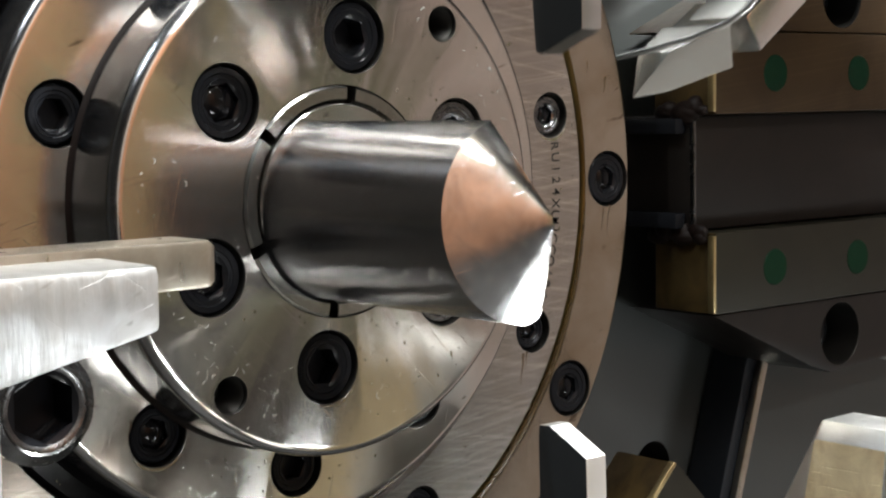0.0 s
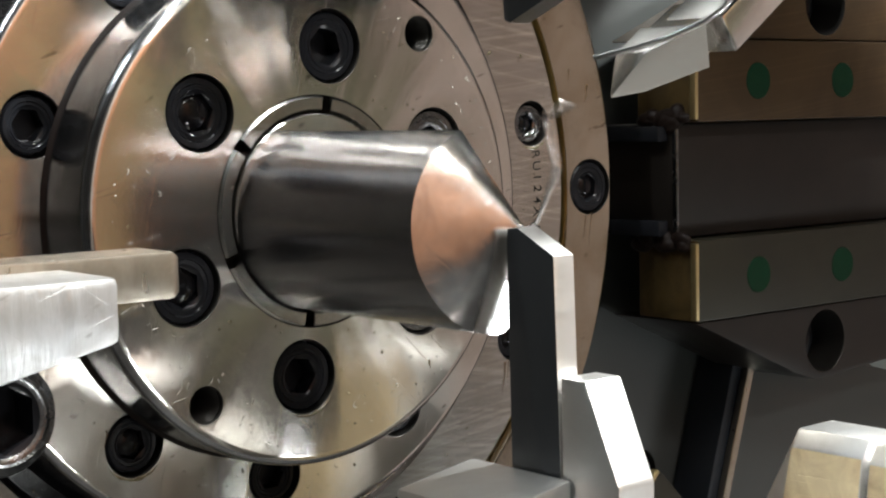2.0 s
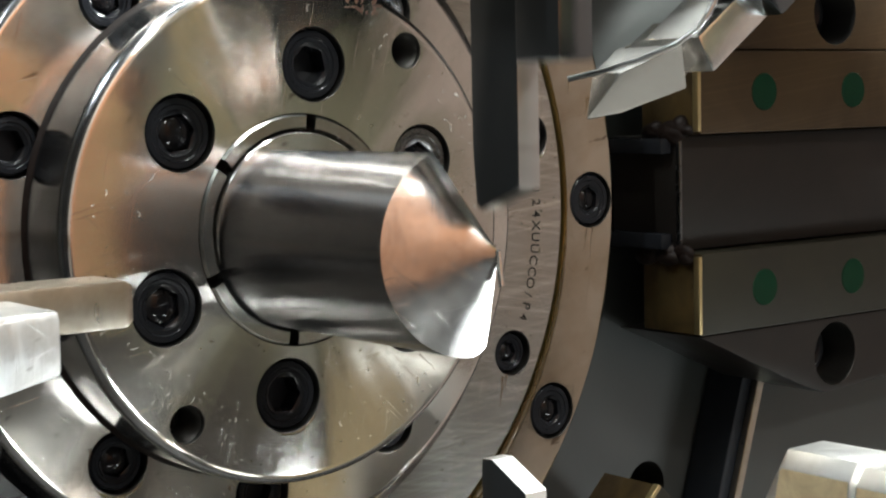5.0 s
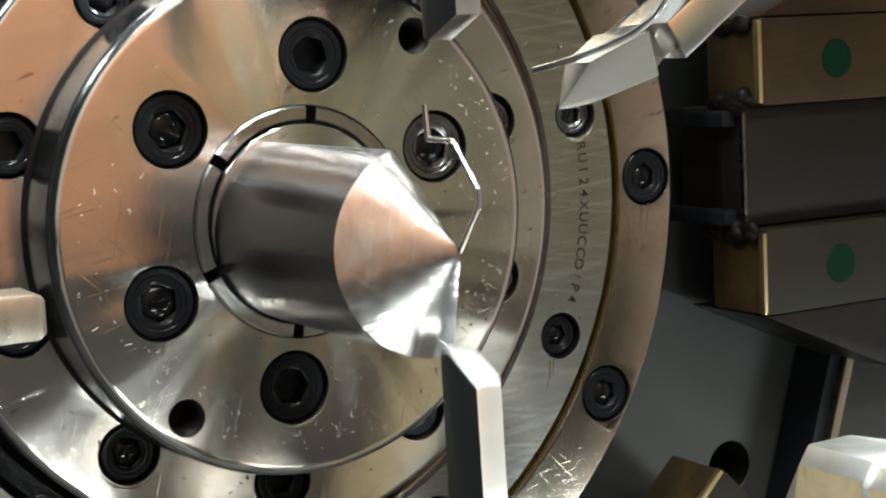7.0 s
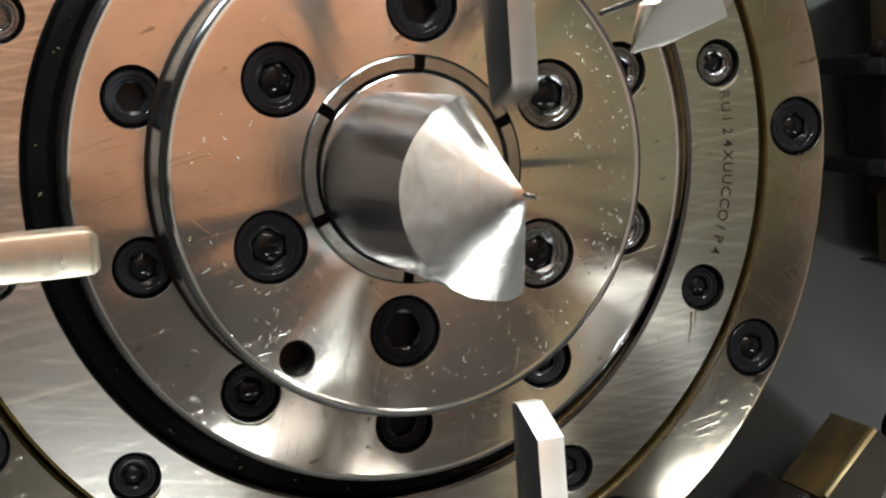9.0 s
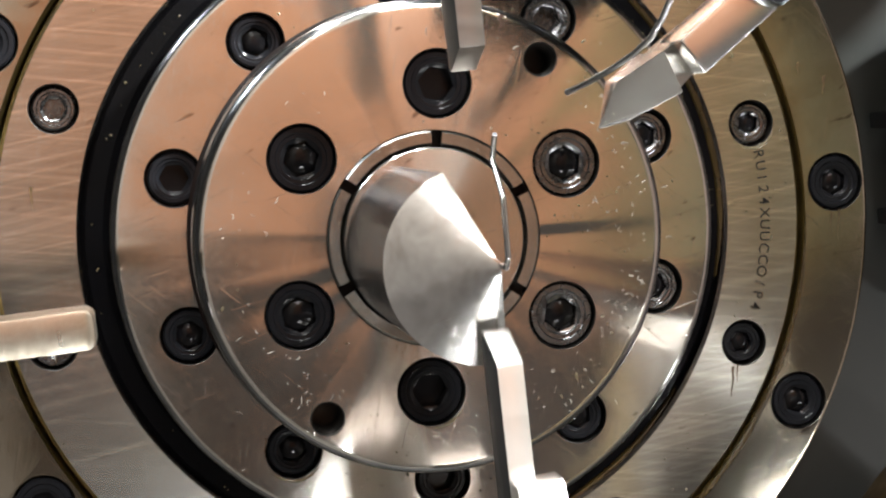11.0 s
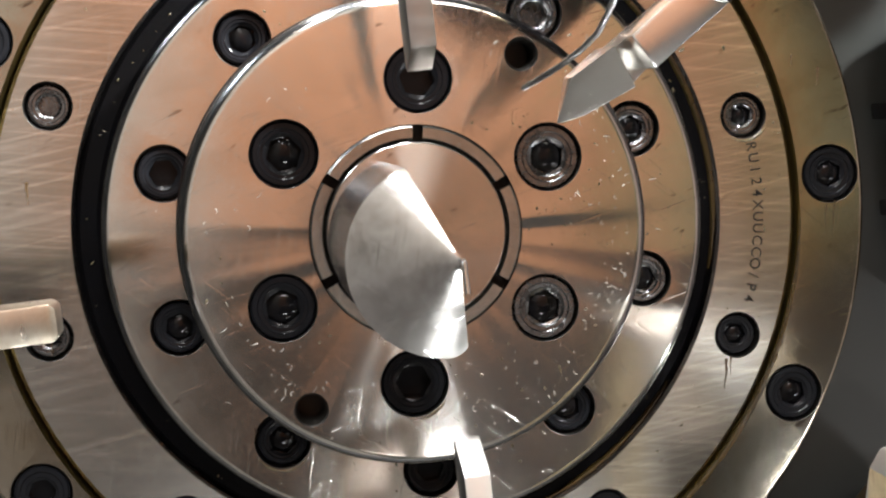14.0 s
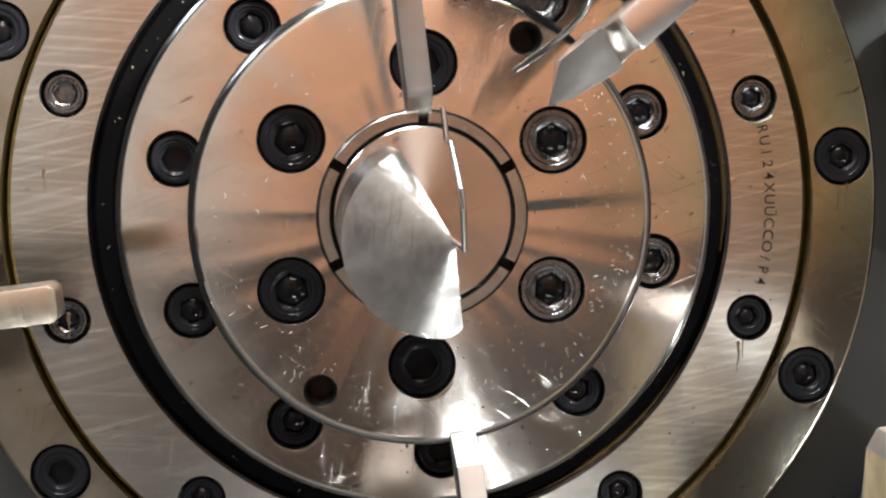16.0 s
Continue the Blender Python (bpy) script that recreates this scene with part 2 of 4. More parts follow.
OIL = surface("clear_machine_oil", (0.10, 0.085, 0.05), 0.10, 0.0, dirt=(0.06, 0.045, 0.025), dirt_amount=0.5, bump=0.02, rough_var=0.03, spec=0.6, coat=0.6)
EDGE = surface("bare_brass_edge", (0.55, 0.45, 0.24), 0.35, 1.0, dirt=(0.2, 0.14, 0.07), dirt_amount=0.6)
LIP = surface("oil_stained_lip", (0.34, 0.25, 0.09), 0.34, 1.0, dirt=(0.04, 0.028, 0.016), dirt_amount=1.0, stain=30.0)
GREEN = surface("green_plastic", (0.0006, 0.017, 0.0062), 0.5, 0.0, dirt=(0.001, 0.007, 0.003), dirt_amount=0.6, bump=0.1, stain=200.0, spec=0.1)
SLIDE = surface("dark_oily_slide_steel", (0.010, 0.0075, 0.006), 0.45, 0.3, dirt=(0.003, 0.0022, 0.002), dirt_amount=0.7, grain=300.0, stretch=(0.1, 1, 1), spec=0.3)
PLATE = surface("dark_grey_machine_paint", (0.019, 0.022, 0.0205), 0.42, 0.0, dirt=(0.036, 0.034, 0.034), dirt_amount=0.5, bump=0.15, stain=12.0)
STRIP = surface("dull_black_strip", (0.010, 0.012, 0.016), 0.5, 0.0, dirt=(0.016, 0.016, 0.016), dirt_amount=0.5, bump=0.3, stain=60.0, spec=0.2)
RED = surface("red_paint", (0.45, 0.02, 0.02), 0.4)
RESIDUE = surface("pale_dried_residue", (0.36, 0.35, 0.32), 0.35, 0.0, dirt=(0.3, 0.28, 0.24), dirt_amount=0.5, bump=0.2)
STAIN = surface("dried_brown_oil", (0.06, 0.035, 0.015), 0.35, 0.0, dirt=(0.05, 0.03, 0.012), dirt_amount=0.8, bump=0.2, stain=200.0)
GREASE = surface("dried_red_grease", (0.06, 0.026, 0.014), 0.5, 0.0, bump=0.3)
# dark grease of the lumps; also the painted shade down in the collet slots
CLOTSHADE = surface("dark_grease_and_gap_shade", (0.006, 0.003, 0.0022), 0.5, 0.0, dirt=(0.003, 0.002, 0.0015), bump=0.5, stain=300.0, spec=0.12)
GOLDOIL = surface("golden_oil", (0.035, 0.023, 0.007), 0.13, 0.0, dirt=(0.015, 0.010, 0.005), dirt_amount=1.0, bump=0.2, spec=0.7, stain=60.0, rough_var=0.05)
INK = surface("engraved_letter_black", (0.016, 0.014, 0.012), 0.6, 0.0, dirt=(0.008, 0.007, 0.006), dirt_amount=0.3, spec=0.08)
# colours of the unseen wall panels, chosen for what the steel reflects
TANWALL = surface("tan_reflection_panel", (0.78, 0.405, 0.25), 0.8, 0.0, dirt=(0.6, 0.26, 0.13), grain=60.0, stain=3.0, bump=0.1)
DARKWALL = surface("dark_workshop_wall", (0.06, 0.058, 0.055), 0.8, 0.0, dirt=(0.03, 0.03, 0.03), grain=60.0, stain=3.0, bump=0.1)
MAUVEWALL = surface("mauve_reflection_panel", (0.82, 0.71, 0.69), 0.8, 0.0, dirt=(0.68, 0.58, 0.56), grain=60.0, stain=3.0, bump=0.1)
DARKOLIVE = surface("dark_olive_reflection_panel", (0.15, 0.15, 0.11), 0.8, 0.0, dirt=(0.10, 0.10, 0.08), grain=60.0, stain=3.0, bump=0.1)
GREYWALL = surface("grey_reflection_panel", (0.40, 0.405, 0.29), 0.8, 0.0, dirt=(0.33, 0.33, 0.25), grain=60.0, stain=3.0, bump=0.1)
KHAKIWALL = surface("khaki_reflection_panel", (0.60, 0.47, 0.25), 0.8, 0.0, dirt=(0.30, 0.25, 0.15), grain=60.0, stain=3.0, bump=0.1)
DADOWALL = surface("low_grey_reflection_panel", (0.12, 0.114, 0.114), 0.8, 0.0, dirt=(0.11, 0.105, 0.105), grain=60.0, stain=3.0, bump=0.1)
DARKDADO = surface("low_brown_reflection_panel", (0.06, 0.048, 0.042), 0.8, 0.0, dirt=(0.045, 0.036, 0.03), grain=60.0, stain=3.0, bump=0.1)
PALEDADO = surface("low_pale_reflection_panel", (0.46, 0.43, 0.42), 0.8, 0.0, dirt=(0.36, 0.34, 0.33), grain=60.0, stain=3.0, bump=0.1)
PALEWALL = surface("pale_reflection_panel", (0.80, 0.76, 0.74), 0.8, 0.0, dirt=(0.5, 0.49, 0.48), grain=60.0, stain=3.0, bump=0.1)
FLOORM = surface("concrete_floor", (0.16, 0.155, 0.145), 0.6, 0.0, dirt=(0.06, 0.06, 0.055), grain=80.0, stain=4.0, bump=0.2)


# ---- building helpers ----
def finish(bm, name, material, limit=32):
    """A mesh from bm in millimetres, smooth but for its sharp edges."""
    bmesh.ops.recalc_face_normals(bm, faces=bm.faces)
    for f in bm.faces:
        f.smooth = True
    for e in bm.edges:
        if len(e.link_faces) == 2 and e.calc_face_angle(0) > radians(limit):
            e.smooth = False
    bmesh.ops.scale(bm, vec=(MM, MM, MM), verts=bm.verts)
    me = bpy.data.meshes.new(name)
    bm.to_mesh(me)
    bm.free()
    me.materials.append(material)
    return me


def part(name, bm, material, parent=None, label="", at=None, limit=32):
    ob = new(name, finish(bm, name, material, limit))
    if parent is not None:
        ob.parent = parent
    if at is not None:
        ob.matrix_basis = at
    return tagged(ob, label)


def thing(name, label, category, at=None, group="", kind=""):
    ob = new(name)
    ob.empty_display_size = 0.01
    if at is not None:
        ob.matrix_basis = at
    return tagged(ob, label, category, group, kind)


def mmpose(x, y, z, rx=0, ry=0, rz=0):
    return pose(x * MM, y * MM, z * MM, rx, ry, rz)


def spin(angle):
    """The pose of a radial slide: local x points outwards at that angle in the face, y goes into the machine."""
    return pose(0, 0, 0, 0, -angle, 0)


def lathe(profile, n=96, closed=True):
    """Turns (radius, y) about the y axis."""
    bm = bmesh.new()
    rings = []
    for r, y in profile:
        if r < 1e-6:
            rings.append([bm.verts.new((0, y, 0))])
        else:
            rings.append([bm.verts.new((r * math.cos(2 * math.pi * i / n), y, r * math.sin(2 * math.pi * i / n))) for i in range(n)])
    pairs = list(zip(rings, rings[1:])) + ([(rings[-1], rings[0])] if closed else [])
    for a, b in pairs:
        for i in range(n):
            k = (i + 1) % n
            vs = [a[i % len(a)], a[k % len(a)], b[k % len(b)], b[i % len(b)]]
            vs = list(dict.fromkeys(vs))
            if len(vs) > 2:
                bm.faces.new(vs)
    return bm


def prism(outline, lo, hi, axis="y", bevel=0.0, segs=2):
    """An outline of 2D points pushed from lo to hi along axis. The plane is (x, z) for y, (y, z) for x, (x, y) for z."""
    bm = bmesh.new()

    def place(p, h):
        return {"y": (p[0], h, p[1]), "x": (h, p[0], p[1]), "z": (p[0], p[1], h)}[axis]
    a = [bm.verts.new(place(p, lo)) for p in outline]
    b = [bm.verts.new(place(p, hi)) for p in outline]
    bm.faces.new(a)
    bm.faces.new(b[::-1])
    for i in range(len(a)):
        k = (i + 1) % len(a)
        bm.faces.new((a[i], b[i], b[k], a[k]))
    bmesh.ops.recalc_face_normals(bm, faces=bm.faces)
    if bevel:
        bmesh.ops.bevel(bm, geom=list(bm.edges), offset=bevel, segments=segs, profile=0.6, affect="EDGES", clamp_overlap=True)
    return bm


def block(x0, x1, y0, y1, z0, z1, bevel=0.4):
    return prism([(x0, z0), (x1, z0), (x1, z1), (x0, z1)], y0, y1, "y", bevel)


def hull(points, bevel=0.0):
    """The convex solid round a few corner points."""
    bm = bmesh.new()
    for p in points:
        bm.verts.new(p)
    bmesh.ops.convex_hull(bm, input=bm.verts)
    bmesh.ops.dissolve_limit(bm, angle_limit=radians(1), verts=bm.verts, edges=bm.edges)
    if bevel:
        bmesh.ops.bevel(bm, geom=list(bm.edges), offset=bevel, segments=2, profile=0.6, affect="EDGES", clamp_overlap=True)
    return bm


def tube(points, radius, n=10, ends=True):
    """A round rod along points."""
    bm = bmesh.new()
    pts = [Vector(p) for p in points]
    rings = []
    side = None
    for i, p in enumerate(pts):
        d = (pts[min(i + 1, len(pts) - 1)] - pts[max(i - 1, 0)]).normalized()
        side = d.orthogonal().normalized() if side is None else (side - d * side.dot(d)).normalized()
        up = d.cross(side)
        rings.append([bm.verts.new(p + radius * (math.cos(2 * math.pi * k / n) * side + math.sin(2 * math.pi * k / n) * up)) for k in range(n)])
    for a, b in zip(rings, rings[1:]):
        for k in range(n):
            bm.faces.new((a[k], a[(k + 1) % n], b[(k + 1) % n], b[k]))
    bm.faces.new(rings[0][::-1])
    bm.faces.new(rings[-1])
    return bm


def screw(head, depth, key, chamfer=0.4, knurl=0.0):
    """A socket cap head about y, its face at y = 0 towards -y, with a hexagon socket of width key."""
    bm = bmesh.new()
    n = 48
    ring = lambda r, y: [bm.verts.new((r * math.cos(2 * math.pi * i / n), y, r * math.sin(2 * math.pi * i / n))) for i in range(n)]

    def hexring(w, y):
        out = []
        for i in range(n):
            a = 2 * math.pi * i / n
            k = (a + math.pi / 6) % (math.pi / 3) - math.pi / 6
            r = w / 2 / math.cos(k)
            out.append(bm.verts.new((r * math.cos(a), y, r * math.sin(a))))
        return out
    wall = []
    for i in range(n):
        r = head / 2 - (knurl if i % 2 else 0)
        a = 2 * math.pi * i / n
        wall.append((r * math.cos(a), r * math.sin(a)))
    loops = [[bm.verts.new((x, depth, z)) for x, z in wall], [bm.verts.new((x, chamfer, z)) for x, z in wall],
             ring(head / 2 - chamfer, 0), ring(head * 0.395, 0.0), ring(head * 0.375, 0.22), ring(key * 0.66, 0.25), ring(key * 0.62, 0.45), hexring(key, 0.6), hexring(key * 0.97, depth * 0.55)]
    for a, b in zip(loops, loops[1:]):
        for i in range(n):
            bm.faces.new((a[i], a[(i + 1) % n], b[(i + 1) % n], b[i]))
    bm.faces.new(loops[-1])
    bm.faces.new(loops[0][::-1])
    return bm


def drill(ob, holes):
    """Cuts round holes (x, z, radius, y0, y1, face) with a small chamfer, in mm, through a mesh object standing at the origin."""
    bm = bmesh.new()
    for x, z, r, y0, y1, top in holes:
        one = lathe([(0, y0), (r + 0.1, y0), (r + 0.1, top), (r, top + 0.1), (r, y1), (0, y1)], 40, False)
        bmesh.ops.translate(one, vec=(x, 0, z), verts=one.verts)
        tmp = bpy.data.meshes.new("bore")
        one.to_mesh(tmp)
        bm.from_mesh(tmp)
        one.free()
        bpy.data.meshes.remove(tmp)
    # the cut walls take the bore colour with its painted shade
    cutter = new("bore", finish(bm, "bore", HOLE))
    mod = ob.modifiers.new("bores", "BOOLEAN")
    mod.operation, mod.object, mod.solver, mod.material_mode = "DIFFERENCE", cutter, "EXACT", "TRANSFER"
    bpy.context.view_layer.update()
    made = bpy.data.meshes.new_from_object(ob.evaluated_get(bpy.context.evaluated_depsgraph_get()))
    ob.modifiers.clear()
    old = ob.data
    ob.data = made
    bpy.data.objects.remove(cutter)
    bpy.data.meshes.remove(old)
    made.name = ob.name
    for e in made.edges:
        e.use_edge_sharp = False
    bm = bmesh.new()
    bm.from_mesh(made)
    for f in bm.faces:
        f.smooth = True
    for e in bm.edges:
        if len(e.link_faces) == 2:
            e.smooth = e.calc_face_angle(0) < radians(32)
    bm.to_mesh(made)
    bm.free()


def dark_socket(ob, key):
    """Blackens the hexagon socket of a bright screw."""
    ob.data.materials.append(BLACK)
    for f in ob.data.polygons:
        c = f.center / MM
        if math.hypot(c.x, c.z) < key * 0.63 and c.y > 0.1:
            f.material_index = 1


def dark_sides(ob, axis, material):
    """Gives the broad sides of a blade, across that axis, another finish."""
    ob.data.materials.append(material)
    for f in ob.data.polygons:
        if abs(f.normal[axis]) > 0.9:
            f.material_index = 1


def dull_rim(ob, inner):
    """Gives the outer side and the rounded edge of a turned ring their duller finish, with the edge's dark reflection
    in its colour.
    """
    ob.data.materials.append(RIM)
    for f in ob.data.polygons:
        c = f.center / MM
        if abs(f.normal.y) < 0.93 and math.hypot(c.x, c.z) > inner:
            f.material_index = len(ob.data.materials) - 1


def fillet(r, y, radius, n=5):
    """A rounded outer edge whose centre lies at (r, y)."""
    return [(r + radius * math.sin(radians(90 * i / n)), y - radius * math.cos(radians(90 * i / n))) for i in range(1, n + 1)]


def polar(r, a):
    return r * math.cos(radians(a)), r * math.sin(radians(a))


# ---- room ----
def slab(name, x0, x1, y0, y1, z0, z1, material, label):
    ob = part(name, block(x0, x1, y0, y1, z0, z1, 0), material)
    return tagged(ob, label, "wall", kind="structure")


slab("floor", -2000, 2000, -2100, 900, -1150, -1100, FLOORM, "bare grey concrete workshop floor")
slab("ceiling", -2000, 2000, -2100, 900, 1600, 1650, DARKWALL, "dark plain workshop ceiling")
# unseen wall panels, sized and coloured to shape the reflections in the steel
slab("wall_front", -315, 720, -2150, -2100, -170, 1600, TANWALL, "unseen orange-tan wall panel facing the machine, for reflections")
slab("wall_front_lower", 101, 720, -2150, -2100, -200, -171, TANWALL, "unseen orange-tan lower strip for reflections")
slab("wall_front_dado", 101, 2000, -2150, -2100, -1100, -201, DADOWALL, "unseen grey lower wall panel for reflections")
slab("wall_front_dado_pale", -2000, -316, -2150, -2100, -1100, -201, PALEDADO, "unseen pale grey lower wall panel for reflections")
slab("wall_front_dado_west", -315, 100, -2150, -2100, -1100, -171, DARKDADO, "unseen dark brown lower wall panel for reflections")
slab("wall_front_middle", 721, 950, -2150, -2100, -200, 1600, KHAKIWALL, "unseen khaki wall panel for reflections")
slab("wall_front_east", 951, 1680, -2150, -2100, -200, 280, GREYWALL, "unseen olive-grey wall panel for reflections")
slab("wall_front_east_upper", 951, 1680, -2150, -2100, 281, 1600, DARKOLIVE, "unseen dark olive upper wall panel for reflections")
slab("wall_front_corner", 1681, 2000, -2150, -2100, -200, 1600, MAUVEWALL, "unseen mauve corner panel for reflections")
slab("wall_front_pale", -1350, -316, -2150, -2100, -200, 1600, PALEWALL, "unseen pale grey wall panel for reflections")
slab("wall_front_west", -2000, -1351, -2150, -2100, -200, 1600, DARKWALL, "dark plain workshop wall")
slab("wall_west", -2050, -2000, -2100, 900, -1100, 1600, DARKWALL, "dark plain workshop side wall")
slab("wall_east", 2000, 2050, -2100, 900, -1100, 1600, MAUVEWALL, "unseen mauve side wall for reflections")
slab("wall_back", -2000, 2000, 900, 950, -1100, 1600, DARKWALL, "dark plain wall behind the machine")

# ---- machine face ----
face_plate = tagged(part("machine_plate", block(-520, 520, 46, 90, -1100, 520, 3), PLATE),
                    "dark grey painted front plate of the wire forming machine", "machine plate", kind="structure")

drill(face_plate, [(137.4, -57.8, 6.2, 30, 70, 46)])

BOLT_A = finish(screw(12.4, 8, 6.0), "socket_screw", BLACK)
BOLT_B = finish(screw(10.0, 6, 5.0), "socket_screw", BLACK)
BOLT_C = finish(screw(8.5, 5, 4.0), "socket_screw", BLACK)
BOLT_D = finish(screw(11.2, 7, 5.0), "socket_screw", BLACK)


BARE_A = finish(screw(12.4, 8, 6.0), "socket_screw", BARESCREW)
BARE_B = finish(screw(10.0, 6, 5.0), "socket_screw", BARESCREW)
BARE_C = finish(screw(8.5, 5, 4.0), "socket_screw", BARESCREW)
DOMES = {}


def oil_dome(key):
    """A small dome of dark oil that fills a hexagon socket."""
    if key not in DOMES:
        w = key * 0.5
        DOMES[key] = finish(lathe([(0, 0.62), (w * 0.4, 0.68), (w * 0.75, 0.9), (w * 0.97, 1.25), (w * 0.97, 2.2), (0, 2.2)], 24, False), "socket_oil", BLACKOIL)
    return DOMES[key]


def bolt_circle(parent, mesh, radius, y, angles, key, bare=None, rubbed=()):
    for k, a in enumerate(angles):
        ob = new("socket_screw", bare if a in rubbed else mesh)
        ob.parent = parent
        if a in rubbed:
            tagged(ob, "rubbed bare steel socket screw")
        x, z = polar(radius, a)
        ob.matrix_basis = mmpose(x, y, z, 0, 37.0 * k, 0)
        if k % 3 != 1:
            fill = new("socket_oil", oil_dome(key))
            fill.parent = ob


def oil_bead(parent, x, z, r, y, seed):
    """A crescent of oil caught at the lower rim of a screw hole."""
    rng = random.Random(seed)
    if rng.random() < 0.7:
        return
    mid, half = rng.uniform(255, 300), rng.uniform(35, 70)
    bm = bmesh.new()
    rows = []
    for i in range(15):
        a = mid - half + 2 * half * i / 14
        w = rng.uniform(0.35, 0.85) * math.sin(math.pi * (i + 0.4) / 14.8)
        rows.append([bm.verts.new((polar(r + o * w, a)[0], y - h * w, polar(r + o * w, a)[1])) for o, h in ((-0.55, -0.5), (-0.3, 0.12), (0.15, 0.2), (0.6, 0.0), (0.3, -0.5))])
    for a, b in zip(rows, rows[1:]):
        for i in range(5):
            bm.faces.new((a[i], a[(i + 1) % 5], b[(i + 1) % 5], b[i]))
    bm.faces.new(rows[0][::-1])
    bm.faces.new(rows[-1])
    part("oil_bead", bm, OIL, parent, at=mmpose(x, 0, z), limit=80)


def flange():
    t = thing("spindle_flange", "oil-stained outer steel flange ring with black socket screws", "flange")
    body = part("ring", lathe([(83.9, 60), (83.9, 23.7), (96.9, 23.7), *fillet(96.9, 24.7, 1.0), (97.9, 60)], 160), FLANGE, t)
    part("inner_lip", lathe([(83.25, 50), (83.25, 25.0), (83.85, 23.8), (83.85, 50)], 160), LIP, t, "oil-yellowed inner lip")
    angles = [7 + 30 * k for k in range(12)]
    drill(body, [(*polar(90.8, a), 6.1, 20, 31, 23.7) for a in angles])
    bolt_circle(t, BOLT_D, 90.8, 24.0, angles, 5.0)
    return t


def bearing():
    t = thing("crossed_roller_bearing", "ground steel bearing ring with engraved code and black socket screws", "bearing")
    body = part("outer_ring", lathe([(65.9, 50), (65.9, 24.2), (66.5, 23.4), (81.7, 23.4), (82.5, 24.3), (82.5, 50)], 160), GROUND, t)
    angles = [18 + 36 * k for k in range(10)]
    drill(body, [(*polar(74.5, a), 4.8, 20, 30, 23.4) for a in angles])
    bolt_circle(t, BOLT_C, 74.5, 24.6, angles, 4.0, BARE_C, (18, 162, 198))
    for k, a in enumerate(angles):
        oil_bead(t, *polar(74.5, a), 5.2, 23.4, k)
    part("seal", lathe([(59.9, 40), (59.9, 25.5), (61.5, 24.6), (64.8, 25.2), (65.9, 26.4), (65.9, 40)], 128), SEAL, t, "oily black rubber seal ring")
    text = "RU124XUUCCO/P4"
    for k, ch in enumerate(text):
        cu = bpy.data.curves.new("engraved_letter", "FONT")
        cu.offset = 0.012 * MM
        cu.body, cu.size, cu.extrude, cu.align_x, cu.align_y = ch, 3.15 * MM, 0.02 * MM, "CENTER", "CENTER"
        cu.materials.append(INK)
        ob = new("engraved_letter", cu)
        ob.parent = t
        a = 12.9 - 24.7 * k / (len(text) - 1)
        x, z = polar(74.6, a)
        ob.matrix_basis = mmpose(x, 23.37, z) @ pose(0, 0, 0, 0, 90 - a, 0) @ pose(0, 0, 0, 90, 0, 0)
    return t


def inner_ring():
    t = thing("spindle_ring", "turned steel spindle ring with black socket screws behind the disc", "ring")
    body = part("ring", lathe([(40, 40), (40, 14.1), (58.3, 14.1), *fillet(58.3, 15.8, 1.7, 8), (60.0, 40)], 160), TURNED, t)
    angles = [24 + 36 * k for k in range(10)]
    drill(body, [(*polar(49.1, a), 5.6, 10, 22, 14.1) for a in angles])
    bolt_circle(t, BOLT_B, 49.1, 14.9, angles, 5.0, BARE_B, (24, 348, 60))
    dull_rim(body, 57.9)
    for k, a in enumerate(angles):
        oil_bead(t, *polar(49.1, a), 6.0, 14.1, 40 + k)
    return t


def disc():
    t = thing("spindle_disc", "bright turned steel disc with six black socket screws", "disc")
    body = part("plate", lathe([(20.4, 14), (20.4, 0.0), (42.8, 0.0), *fillet(42.8, 2.1, 2.1, 7), (44.9, 14)], 160), TURNED, t)
    angles = [30 + 60 * k for k in range(6)]
    holes = [(*polar(29.0, a), 6.5, -3, 11, 0.0) for a in angles] + [(*polar(39.2, a), 3.2, -3, 11, 0.0) for a in (60, 240)]
    drill(body, holes)
    bolt_circle(t, BOLT_A, 29.0, 0.9, angles, 6.0, BARE_A, (30, 330))
    dull_rim(body, 42.9)
    # thin black line where the disc meets the ring
    part("seam", lathe([(44.85, 14.05), (44.85, 13.2), (45.25, 13.5), (45.6, 14.05)], 128), CLOTSHADE, t, "thin black seam under the disc")
    for k, a in enumerate(angles):
        oil_bead(t, *polar(29.0, a), 6.9, 0.0, 80 + k)
    for a in (60, 240):
        x, z = polar(39.2, a)
        turns = [q for k in range(8) for q in ((3.18, 0.9 + k), (2.75, 1.4 + k))]
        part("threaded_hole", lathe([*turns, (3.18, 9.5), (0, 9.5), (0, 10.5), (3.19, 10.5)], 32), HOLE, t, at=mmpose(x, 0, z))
    return t


